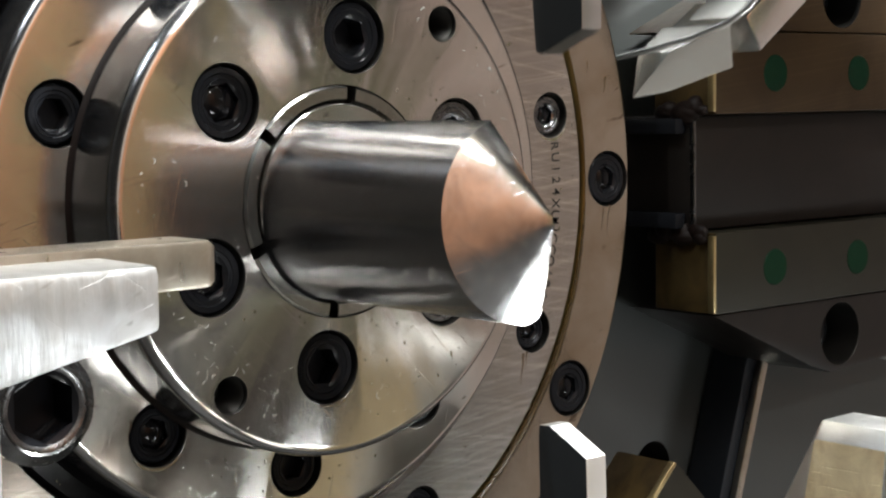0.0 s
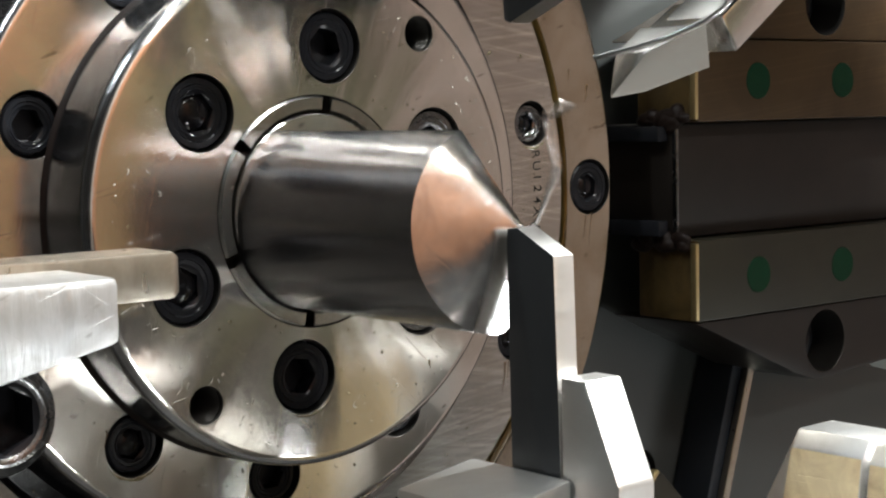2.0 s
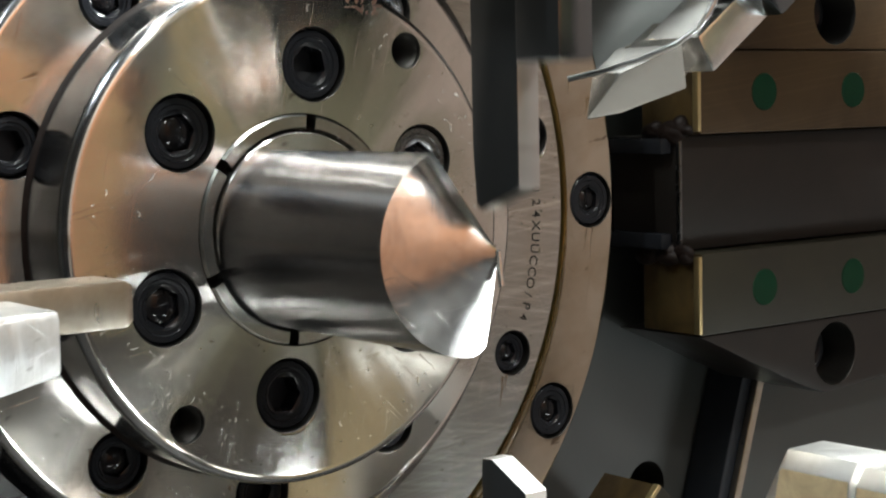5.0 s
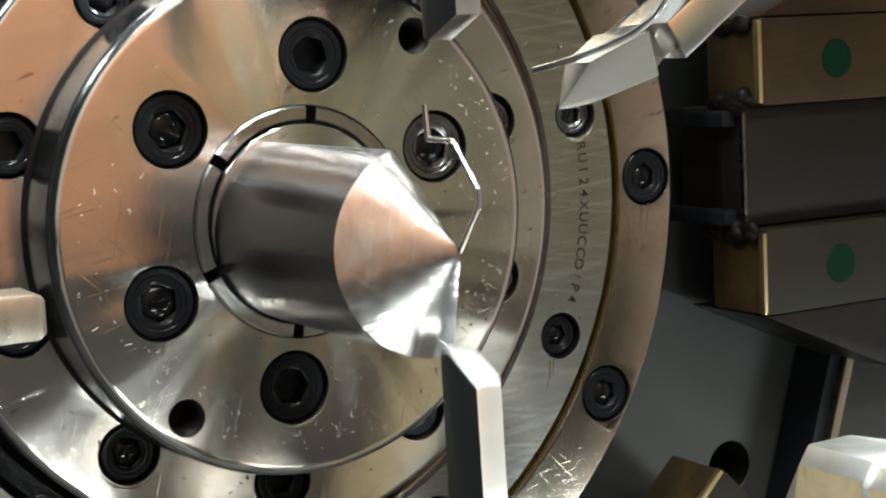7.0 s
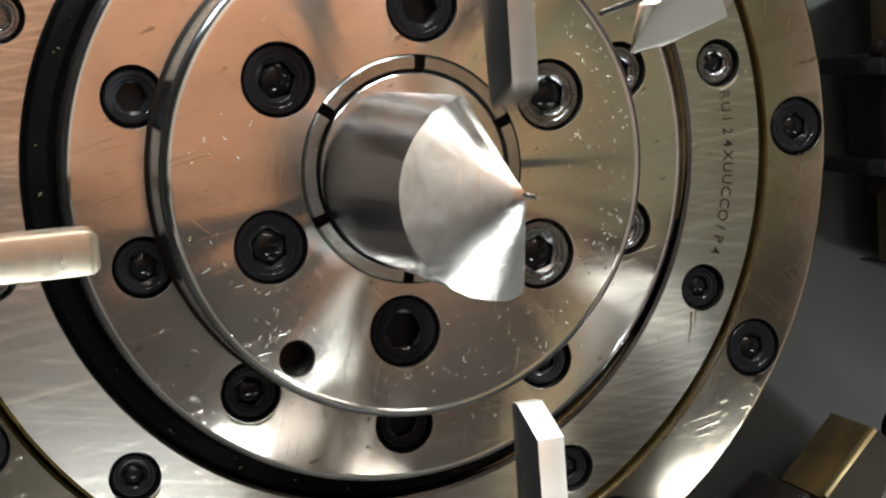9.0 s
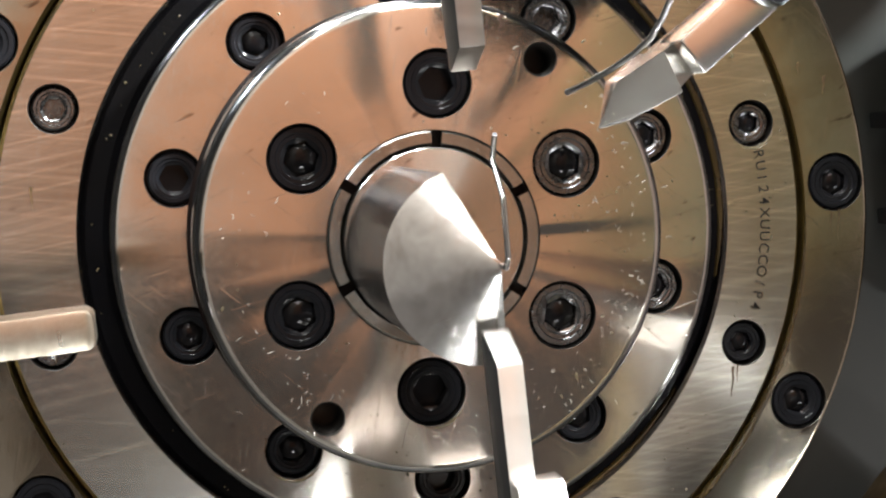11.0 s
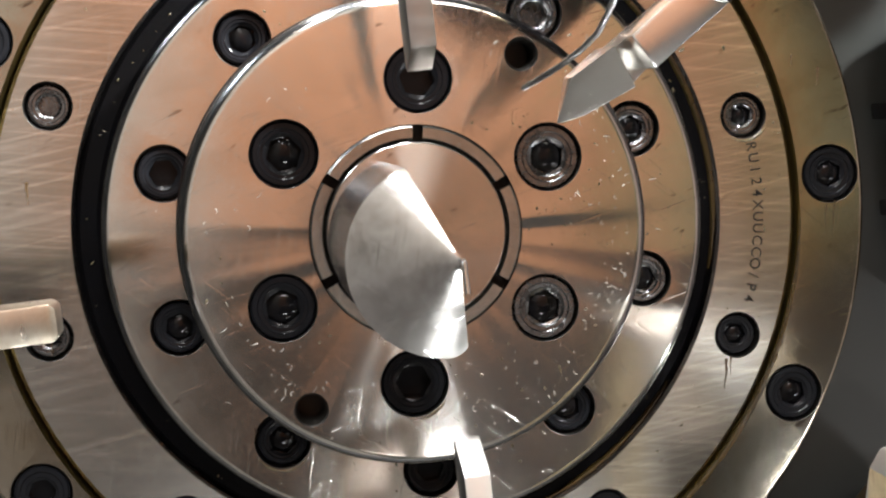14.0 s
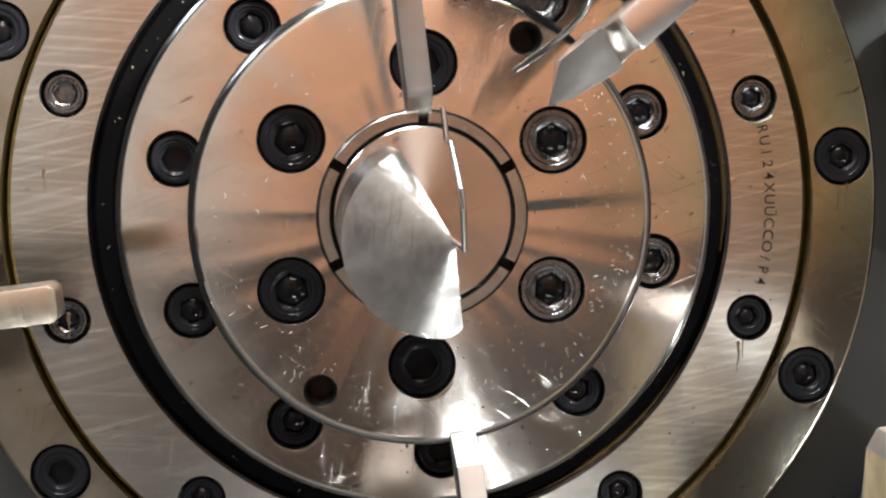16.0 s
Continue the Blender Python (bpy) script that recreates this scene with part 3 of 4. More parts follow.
def collet():
    t = thing("collet", "slotted steel collet ring clamping the quill", "collet")
    for k in range(6):
        bm = bmesh.new()
        prof = [(17.3, 12), (17.3, 0.5), (17.9, -0.5), (19.8, -0.5), (20.2, 0.0), (20.2, 12)]
        rows = []
        for i in range(13):
            a = 30 + 60 * k + 3.0 + i * 54.0 / 12
            rows.append([bm.verts.new((*polar(r, a)[:1], y, polar(r, a)[1])) for r, y in prof])
        for a, b in zip(rows, rows[1:]):
            for i in range(len(prof)):
                j = (i + 1) % len(prof)
                bm.faces.new((a[i], a[j], b[j], b[i]))
        bm.faces.new(rows[0])
        bm.faces.new(rows[-1][::-1])
        part("collet_segment", bm, COLLET, t)
    # slot floor coloured near black for the shade between the segments
    part("slot_floor", lathe([(17.0, 12), (17.0, 3.0), (20.35, 3.0), (20.35, 12)], 64), CLOTSHADE, t)
    return t


EXIT = (1.2, -52.6, -0.8)


def quill():
    t = thing("quill", "round polished steel quill with a ground conical half tip", "quill")
    cx, cz, rq = -0.8, -1.2, 15.9
    bm = bmesh.new()
    n, rings = 80, 8
    a0, a1 = 120.0, 277.5
    apex = bm.verts.new((EXIT[0], EXIT[1], EXIT[2]))
    fan, wall = [], []
    for i in range(n + 1):
        a = radians(a0 + (a1 - a0) * i / n)
        d = (math.cos(a), math.sin(a))
        ox, oz = EXIT[0] - cx, EXIT[2] - cz
        bq = ox * d[0] + oz * d[1]
        far = -bq + math.sqrt(bq * bq - (ox * ox + oz * oz - rq * rq))
        far -= 1.3 * max(0.0, (i / n - 0.93) / 0.07) ** 2      # worn corner
        slope = 0.325 + 0.095 * math.sin(a) + 0.02 * math.cos(a)
        # the cone rolls off softly along the straight upper edge
        slope += 0.33 * max(0.0, 0.34 - math.sin(a - radians(a0))) ** 2
        row = []
        for j in range(1, rings + 1):
            s = far * j / rings
            row.append(bm.verts.new((EXIT[0] + s * d[0], EXIT[1] + slope * s, EXIT[2] + s * d[1])))
        fan.append(row)
        wall.append(bm.verts.new((row[-1].co.x, 4.0, row[-1].co.z)))
    base = bm.verts.new((EXIT[0], 4.0, EXIT[2]))
    tip_faces = []
    for a, b in zip(fan, fan[1:]):
        tip_faces.append(bm.faces.new((apex, a[0], b[0])))
        for j in range(rings - 1):
            tip_faces.append(bm.faces.new((a[j], a[j + 1], b[j + 1], b[j])))
    for i in range(n):
        bm.faces.new((fan[i][-1], wall[i], wall[i + 1], fan[i + 1][-1]))
        bm.faces.new((wall[i], base, wall[i + 1]))
    bm.faces.new([apex, *fan[0], wall[0], base])
    bm.faces.new([apex, base, wall[-1], *fan[-1][::-1]])
    for f in tip_faces:
        f.material_index = 1
    body = part("body", bm, QUILL, t, limit=14)
    body.data.materials.append(TIP)
    part("base", lathe([(0, -0.6), (16.85, -0.6), (17.1, -0.35), (17.1, 12), (0, 12)], 96, False), FACED, t, "flat turned steel quill seat")
    return t


flange()
bearing()
inner_ring()
disc()
collet()
quill()


def smudge():
    t = thing("dried_grease", "small reddish brown smear of dried grease on the disc", "grease")
    rng = random.Random(5)
    for k in range(14):
        bm = bmesh.new()
        bmesh.ops.create_icosphere(bm, subdivisions=1, radius=1.0)
        bmesh.ops.scale(bm, vec=(rng.uniform(0.3, 1.1), 0.05, rng.uniform(0.2, 0.5)), verts=bm.verts)
        part("grease_spot", bm, GREASE, t, at=mmpose(9.5 + rng.uniform(-3.8, 3.8), -0.02, 40.6 + rng.uniform(-1.1, 1.1), 0, rng.uniform(0, 180), 0))
    return t


smudge()


def oil_pool(groove, depth, start, sweep, thick, seed, label):
    """Golden oil standing in a groove of the face."""
    rng = random.Random(seed)
    bm = bmesh.new()
    rows = []
    n = 60
    for i in range(n + 1):
        a = start + sweep * i / n
        w = (0.03 + 0.97 * math.sin(math.pi * i / n)) * rng.uniform(0.55, 1.0)
        rows.append([bm.verts.new((polar(r, a)[0], y, polar(r, a)[1])) for r, y in ((groove - (0.25 + 0.5 * w) * thick, depth + 1.3), (groove - (0.2 + 0.2 * w) * thick, depth + 0.3 - 0.2 * w), (groove, depth + 0.02 - 0.15 * w), (groove + 0.8 * w * thick, depth - 0.04), (groove, depth + 1.1))])
    for a, b in zip(rows, rows[1:]):
        for i in range(5):
            bm.faces.new((a[i], a[(i + 1) % 5], b[(i + 1) % 5], b[i]))
    bm.faces.new(rows[0][::-1])
    bm.faces.new(rows[-1])
    ob = part("oil_pool", bm, GOLDOIL, limit=80)
    return tagged(ob, label, "oil", "oil pools")


def stain_run(parent_radius, angle, depth, length, width, seed):
    """A thin dried brown run of oil below a screw."""
    rng = random.Random(seed)
    bm = bmesh.new()
    x, z = polar(parent_radius, angle)
    rows, n = [], 10
    for i in range(n + 1):
        x += rng.uniform(-0.12, 0.12)
        w = width * rng.uniform(0.5, 1.0) * (1 - 0.8 * i / n)
        h = z - length * i / n
        rows.append([bm.verts.new((x + o * w, depth - u, h)) for o, u in ((-1, -0.02), (-0.5, 0.03), (0.5, 0.03), (1, -0.02))])
    for a, b in zip(rows, rows[1:]):
        for i in range(3):
            bm.faces.new((a[i], a[i + 1], b[i + 1], b[i]))
    ob = part("oil_stain", bm, STAIN, limit=80)
    return tagged(ob, "dried brown oil run below a screw", "stain", "oil stains")


for k, (r, a, depth, length, width) in enumerate(((74.2, -22.2, 23.4, 6.5, 0.5), (74.8, -21.6, 23.4, 4.0, 0.35), (89.5, 3.0, 23.7, 5.0, 0.3), (91.5, 3.4, 23.7, 7.0, 0.25), (93.0, 21.0, 23.7, 4.0, 0.5),
                                                    (88.5, 24.0, 23.7, 2.6, 0.4), (73.5, 197.0, 23.4, 5.0, 0.5), (50.0, 233.0, 14.1, 3.0, 0.35), (75.5, 174.0, 23.4, 4.5, 0.5))):
    stain_run(r, a, depth, length, width, 60 + k)
oil_pool(83.95, 23.7, -66, 70, 1.0, 3, "golden oil standing in the groove round the bearing")
oil_pool(65.4, 24.75, -8, 74, 1.3, 8, "brown-gold oil film along the rubber seal")
oil_pool(65.5, 24.75, -70, 40, 0.6, 9, "thin golden oil line low on the rubber seal")


def grease(at, spots, seed):
    t = thing("grease_clump", "dark red-brown grease lumps on the slide gib", "grease", at, "grease clumps")
    rng = random.Random(seed)
    for out, y, across, size in spots:
        for k in range(3):
            bm = bmesh.new()
            bmesh.ops.create_icosphere(bm, subdivisions=2, radius=1.0)
            for v in bm.verts:
                v.co *= rng.uniform(0.92, 1.08)
            bmesh.ops.scale(bm, vec=(size * rng.uniform(0.5, 0.9), size * rng.uniform(1.0, 1.8), size * rng.uniform(0.6, 1.2)), verts=bm.verts)
            part("grease_lump", bm, CLOTSHADE, t, at=mmpose(out + rng.uniform(-0.5, 0.4), y + rng.uniform(-1.6, 1.6), across + rng.uniform(-1, 1)), limit=80)


grease(spin(TILT), ((113.2, 17, 15.0, 2.2), (113.2, 21, 14.2, 2.6), (113.0, 26, 14.6, 2.0)), 1)
grease(spin(TILT), ((113.0, 16, -13.8, 1.8), (112.6, 21, -13.4, 2.4), (112.4, 27, -14.0, 2.2)), 2)
grease(spin(TILT), ((113.3, 18, 30.5, 2.0), (113.2, 24, 31.0, 2.4)), 3)


def oil_drops():
    """Small drops and flecks of oil thrown over the disc and the rings."""
    rng = random.Random(11)
    bm = bmesh.new()
    made = 0
    while made < 240:
        a = rng.gauss(-15, 70)
        r, y = rng.choice(((rng.uniform(21, 42), 0.0), (rng.uniform(21, 42), 0.0), (rng.uniform(46, 54), 14.1), (rng.uniform(67.5, 81), 23.4), (rng.uniform(61.8, 64.0), 24.8)))
        if y == 24.8:
            a = rng.uniform(0, 360)
        x, z = polar(r, a)
        if y == 0.0 and (any(math.hypot(x - polar(29, k)[0], z - polar(29, k)[1]) < 7.2 for k in range(30, 360, 60)) or any(math.hypot(x - polar(39.2, k)[0], z - polar(39.2, k)[1]) < 4.2 for k in (60, 240))):
            continue
        if y == 14.1 and any(math.hypot(x - polar(49.1, k)[0], z - polar(49.1, k)[1]) < 6.4 for k in range(24, 384, 36)):
            continue
        if y == 23.4 and any(math.hypot(x - polar(74.5, k)[0], z - polar(74.5, k)[1]) < 5.6 for k in range(18, 378, 36)):
            continue
        size = rng.uniform(0.07, 0.20) * (1.6 if rng.random() < 0.12 else 1.0)
        long, turn = rng.uniform(1.0, 2.6), rng.uniform(0, math.pi)
        top = bm.verts.new((x, y - 0.35 * size, z))
        rings = []
        for k, h in ((0.6, 0.26), (1.0, -0.05)):
            row = []
            for i in range(8):
                b = math.pi * i / 4
                u, v = long * size * k * math.cos(b), size * k * math.sin(b)
                row.append(bm.verts.new((x + u * math.cos(turn) - v * math.sin(turn), y - h * size, z + u * math.sin(turn) + v * math.cos(turn))))
            rings.append(row)
        for i in range(8):
            bm.faces.new((top, rings[0][i], rings[0][(i + 1) % 8]))
            bm.faces.new((rings[0][i], rings[1][i], rings[1][(i + 1) % 8], rings[0][(i + 1) % 8]))
        made += 1
    ob = part("oil_drops", bm, OIL, limit=80)
    return tagged(ob, "tiny yellowish oil drops flecked over the steel face", "oil drops", kind="stuff")


oil_drops()


def pale_flecks():
    """Dried pale curls and specks of residue on the disc and the inner ring, thickest low and to one side."""
    rng = random.Random(29)
    verts, faces = [], []
    spots = [(240, 12, 39, 3), (222, 10, 36, 4), (-40, 14, 38, 4), (-18, 12, 40, 3), (14, 10, 37, 4), (38, 8, 41, 2), (-75, 22, 36, 4), (140, 50, 34, 6), (-60, 40, 49, 3)]
    made = 0
    while made < 210:
        mid, wide, far, deep = rng.choice(spots)
        a, r = rng.gauss(mid, wide), rng.gauss(far, deep)
        y = -0.012 if 21.5 < r < 43 else 14.088 if 46.5 < r < 55 else None
        x, z = polar(r, a)
        if y is None or (y < 0 and any(math.hypot(x - polar(29, k)[0], z - polar(29, k)[1]) < 7.4 for k in range(30, 360, 60))) \
                or (y > 0 and any(math.hypot(x - polar(49.1, k)[0], z - polar(49.1, k)[1]) < 6.6 for k in range(24, 384, 36))) \
                or any(math.hypot(x - polar(39.2, k)[0], z - polar(39.2, k)[1]) < 4.2 for k in (60, 240)):
            continue
        way, curl = rng.uniform(0, 2 * math.pi), rng.uniform(-0.9, 0.9)
        steps = rng.choice((2, 2, 3, 5)) if rng.random() < 0.8 else 7
        step, width = rng.uniform(0.12, 0.26), rng.uniform(0.035, 0.075)
        base = len(verts)
        for i in range(steps + 1):
            w = width * (0.35 + math.sin(math.pi * (i + 0.3) / (steps + 0.6)))
            nx, nz = -math.sin(way) * w, math.cos(way) * w
            verts += [((x + nx) * MM, y * MM, (z + nz) * MM), (x * MM, (y - 0.03) * MM, z * MM), ((x - nx) * MM, y * MM, (z - nz) * MM)]
            x, z = x + step * math.cos(way), z + step * math.sin(way)
            way += curl * rng.uniform(0.3, 1.2)
        for i in range(steps):
            k = base + 3 * i
            faces += [(k, k + 1, k + 4, k + 3), (k + 1, k + 2, k + 5, k + 4)]
        made += 1
    me = bpy.data.meshes.new("pale_flecks")
    me.from_pydata(verts, [], faces)
    me.materials.append(RESIDUE)
    return tagged(new("pale_flecks", me), "pale dried flecks and curls of residue on the steel disc", "residue", kind="stuff")


pale_flecks()


# ---- slides round the face ----
def slide_set(angle, shift, offset, clamps=True):
    at = spin(angle) @ mmpose(shift, 0, offset)
    for side in (1, -1):
        t = thing("slide_gib", "oil-browned bronze slide gib with green plugs" if side > 0 else "oily slide gib with green plugs, shade in its dark colour", "slide gib", at, "slide gibs")
        # lower gibs and the lower slide take the copy with shade in its colour
        bar = part("bar", prism([(114, side * 13.4), (232, side * 13.4), (232, side * 32), (114, side * 32)], 12.4, 31, "y", 0.5), GIB if side > 0 and clamps else SHADEGIB, t)
        # end faces coloured lighter and golden, as light catches them
        dark_sides(bar, 0, GIBEND)
        part("brass_edge", prism([(112.9, side * 14), (113.9, side * 14), (113.9, side * 31.6), (112.9, side * 31.6)], 12.2, 14.0, "y", 0.2), EDGE, t, "worn bright brass edge")
        for r in (135, 167, 199):
            plug = lathe([(0, 0), (4.1, 0), (4.4, 0.3), (4.4, 3), (0, 3)], 32, False)
            part("green_plug", plug, GREEN, t, "round green plastic plug", at=mmpose(r, 12.2, side * 22.6))
        if not clamps:
            continue
        p = thing("clamp_plate", "dark oily steel clamp plate with a screw hole beside the slide", "plate", at, "clamp plates")
        # lighter colour above, darker below: overhead light put into the plate colours
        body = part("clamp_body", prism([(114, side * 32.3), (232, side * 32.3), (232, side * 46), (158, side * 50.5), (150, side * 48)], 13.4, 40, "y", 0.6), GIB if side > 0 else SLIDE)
        drill(body, [(161.6, side * 41.2, 7.7, 8, 30, 13.4)])
        body.parent = p
        part("screw_head", screw(13.0, 6, 7), BLACK, p, at=mmpose(161.6, 22.0, side * 41.2))
    s = thing("tool_slide", "dark oily steel slide between two gibs", "slide", at, "tool slides")
    part("bar", block(113, 240, 18, 40, -13.0, 13.0, 0.6), SLIDE, s)
    part("worn_edge", block(112.6, 113.4, 17.7, 19.0, -12.4, 12.4, 0.2), BARESCREW, s, "rubbed bare steel edge")
    if clamps:
        part("wiper", block(109, 112.6, 20, 44, -12.6, -9.0, 0.6), BLACK, s)
        part("wiper", block(109, 112.6, 20, 44, 9.0, 12.6, 0.6), BLACK, s)


for angle, shift, offset in ((TILT, 0, 0), (TILT - 45, 2.5, -6), (TILT + 45, 9, 0)):
    slide_set(angle, shift, offset, angle != TILT - 45)
cap = thing("red_cap", "small glossy red plastic cap beside the slide", "cap")
part("body", lathe([(0, 0), (7, 0), (8, 1), (8, 20), (0, 20)], 40, False), RED, cap, at=mmpose(195, 8, 62))
part("rim", lathe([(8.2, 14), (9, 14), (9, 20), (8.2, 20)], 40), RED, cap, at=mmpose(195, 8, 62))


# ---- cover behind the lower slides ----
cover = thing("side_cover", "dark painted side cover with a bare metal edge", "cover")
part("panel", prism([(163, -22), (300, -40), (300, -160), (140, -150)], 32, 45.5, "y", 0.5), PLATE, cover)
part("bare_edge", prism([(160.4, -22), (162.9, -22), (139.9, -150), (137.4, -150)], 31.4, 33.6, "y", 0.5), BAR, cover, "worn bare metal edge")
part("rubber_strip", prism([(157.2, -22), (162.8, -22), (139.8, -150), (134.2, -150)], 33.8, 45.5, "y", 0.5), STRIP, cover, "black rubber strip")


# ---- forming tools: local x outwards along the slide, z across it ----
def to_slide(angle, x, z):
    """World (x, z) in mm as (outwards, across) of the slide at that angle."""
    c, s = math.cos(radians(angle)), math.sin(radians(angle))
    return c * x + s * z, -s * x + c * z


BOTTOM, TOP, CUT, LEFT, LOW = TILT + 270, TILT + 90, TILT + 45, TILT + 180, TILT - 45


def bottom_tool():
    t = thing("lower_bending_tool", "bright ground steel bending blade in a bolted holder below the quill", "forming tool")
    # outline over (outwards, y) with the tip at its upper reach
    blade = prism([(0.4, -53.4), (0.2, -55.6), (4.0, -63.3), (64, -65.0), (64, -54), (2.0, -53.2)], -3.5, 0.6, "z", 0.25)
    dark_sides(part("blade", blade, TOOL, t, "black-sided blade with ground edges"), 2, DARKSTEEL)
    holder = hull([(o, y, z) for o, ys in ((21.5, (-64.4, -69.5)), (36, (-64.6, -76)), (80, (-65, -76))) for y in ys for z in (-3.6, 3.8)], 0.6)
    part("front_jaw", holder, MILLED, t, "bright ground steel jaw")
    part("clamp_block", prism([(36, -3.9), (90, -3.9), (90, -19), (38.5, -19)], -67, -45, "y", 0.9), MILLED, t)
    part("holder", block(52, 120, -60, -36, 1.0, 16, 1.0), MILLED, t)
    dark_socket(part("clamp_screw", screw(12, 9, 6), CHROME, t, at=mmpose(58, -68.5, -11)), 6)
    return t


def top_tool():
    t = thing("upper_bending_tool", "dark ground steel bending blade in a bright holder above the quill", "forming tool")
    blade = prism([(-5.3, -55.5), (-4.8, -54.3), (4.0, -53.6), (64, -53.6), (64, -64), (-2.0, -64.0)], 0.3, 4.3, "z", 0.25)
    dark_sides(part("blade", blade, GREYTOOL, t, "black-sided blade with ground edges"), 2, DARKSTEEL)
    foot = part("holder_foot", prism([(15.8, -1.6), (80, -1.6), (80, 4.9), (15.8, 4.9)], -73.5, -64.2, "y", 0.7), POLISHED, t)
    dark_sides(foot, 2, DARKSTEEL)
    part("holder", prism([(27, -1.9), (110, -1.9), (110, 20), (30.5, 20), (30.5, 5.2), (27, 5.2)], -78.5, -73.7, "y", 0.6), MILLED, t, "bright ground steel holder")
    part("backing", block(34, 110, -70, -38, 4.6, 18, 0.8), TOOL, t)
    part("clamp_screw", screw(13, 9, 6), BLACK, t, at=mmpose(38, -84, 12.5))
    return t


def cutter():
    t = thing("wire_cutter", "pointed bright steel cutter with bolted holder and thin oil tube", "cutting tool")
    q = lambda x, z: to_slide(CUT, x, z)
    # corners in the machine face with the tip at the wire
    def solid(pts, lo, hi, bev):
        return prism([q(*p) for p in pts], lo, hi, "y", bev)
    a, b2, c, tip = q(9.1, 4.8), q(5.2, 10.9), q(0.2, 6.2), q(-0.8, -0.9)
    f = lambda p, y: (p[0], y, p[1])
    nib = hull([f(tip, -53.5), f(q(0.2, -0.9), -53), f(a, -64.7), f(b2, -66.7), f(a, -53), f(b2, -53), f(c, -59.6), f(q(3.0, 0.4), -57.1), f(c, -53)], 0.12)
    part("nib", nib, NIB, t, "ground pointed nib", limit=14)
    neck = hull([f(q(5.6, 10.6), -64.5), f(q(9.0, 5.4), -63.5), f(q(5.6, 10.6), -54), f(q(9.0, 5.4), -54), f(q(11.4, 15.6), -62), f(q(14.0, 10.6), -62), f(q(11.4, 15.6), -54), f(q(14, 10.6), -54)], 0.2)
    part("neck", neck, COLLET, t, limit=14)
    part("shank", solid([(7.4, 12.3), (11.3, 7.4), (45, 38), (41, 43)], -68, -56, 0.5), NIB, t, "bright ground steel shank")
    part("holder", solid([(14, 21), (21.5, 17.2), (70, 62), (50, 84), (13, 44)], -72, -62, 1.0), POLISHED, t, "dark polished holder block")
    # two bright rods stand in for light bars mirrored in the polished block
    for x, z in ((-1.3, 29), (9.8, 29.4)):
        o1, a1 = q(x, z)
        o2, a2 = q(x + 0.3, z + 26)
        part("mirrored_light_bar", tube([(o1, -69.9, a1), (o2, -69.9, a2)], 0.8, 12), MILLED, t)
    x, z = q(20.2, 32.9)
    head = part("clamp_screw", screw(12.6, 10, 5.4, 0.9, 0.25), CHROME, t, "bright knurled socket screw with a dark socket", at=mmpose(x, -80, z))
    dark_socket(head, 5.4)
    part("socket_rim", lathe([(3.4, 0.3), (3.4, -0.15), (4.2, -0.3), (5.2, -0.1), (5.2, 0.3)], 40), CHROME, head, "bright worn rim")
    part("dark_block", solid([(7.5, 22.5), (13.6, 22.5), (13.6, 60), (-6.0, 60), (-6.0, 27)], -69.5, -60, 0.6), POLISHED, t)
    # block added out of view so that its shadow falls on the gib
    part("gib_shade_block", block(118, 181, -92, 10, -30, 30, 2.0), SLIDE, t, "unseen added block that shades the slide gib")
    # unseen plate added to block the work lamp from the gibs until the cutter advances
    part("gib_shade_plate", block(154, 259, -60, -52, -150, -30, 1.5), SLIDE, t, "unseen added plate that keeps lamp light off the gibs")
    part("side_block", solid([(28, 23.5), (33, 28.5), (34, 33), (30, 35), (24, 28)], -61.5, -52, 0.8), BLACK, t)
    pts = [(-6.4, 4.6, -55), (-5.0, 6.0, -62), (-3.2, 7.6, -67), (-0.8, 10.0, -71.5), (1.0, 12.2, -73.5), (2.2, 14.8, -74.5), (5.2, 22.4, -75.5), (8.2, 28.8, -75.5), (9.3, 32, -75), (10.6, 38, -75), (13, 52, -75), (20, 80, -72)]
    part("oil_tube", tube([(q(x, z)[0], y, q(x, z)[1]) for x, z, y in pts], 0.5, 12), CARBIDE, t, "thin bent steel tube")
    return t


def left_tool():
    t = thing("side_tool", "bright steel side tool bar clamped in a heavy holder", "forming tool", spin(LEFT))
    # outwards is to the side; across grows downwards
    part("bar", hull([(61.6, y, z) for y in (-57, -49) for z in (0.2, 4.6)] + [(62.6, y, z) for y in (-57.4, -48.6) for z in (-0.6, 5.4)] + [(200, y, z) for y in (-58, -48) for z in (-0.6, 5.6)], 0.5), BAR, t)
    part("holder", hull([(77.8, y, z) for y in (-71.5, -58.2) for z in (0.4, 8.0)] + [(98, y, z) for y in (-71.5, -58.2) for z in (0.2, 12.5)] + [(200, y, z) for y in (-71.5, -58.2) for z in (0.2, 13)], 1.1), WORN, t, "worn bright steel holder")
    part("clamp_lug", block(95, 200, -67, -48, 11, 34, 1.2), WORN, t)
    dark_socket(part("clamp_screw", screw(13.4, 9, 7, 1.4), BARESCREW, t, at=mmpose(88.5, -64, 16.2)), 7)
    part("screw_shank", lathe([(0, 0), (5.6, 0), (5.6, 14), (0, 14)], 32, False), BLACK, t, at=mmpose(88.5, -56, 16.2))
    return t


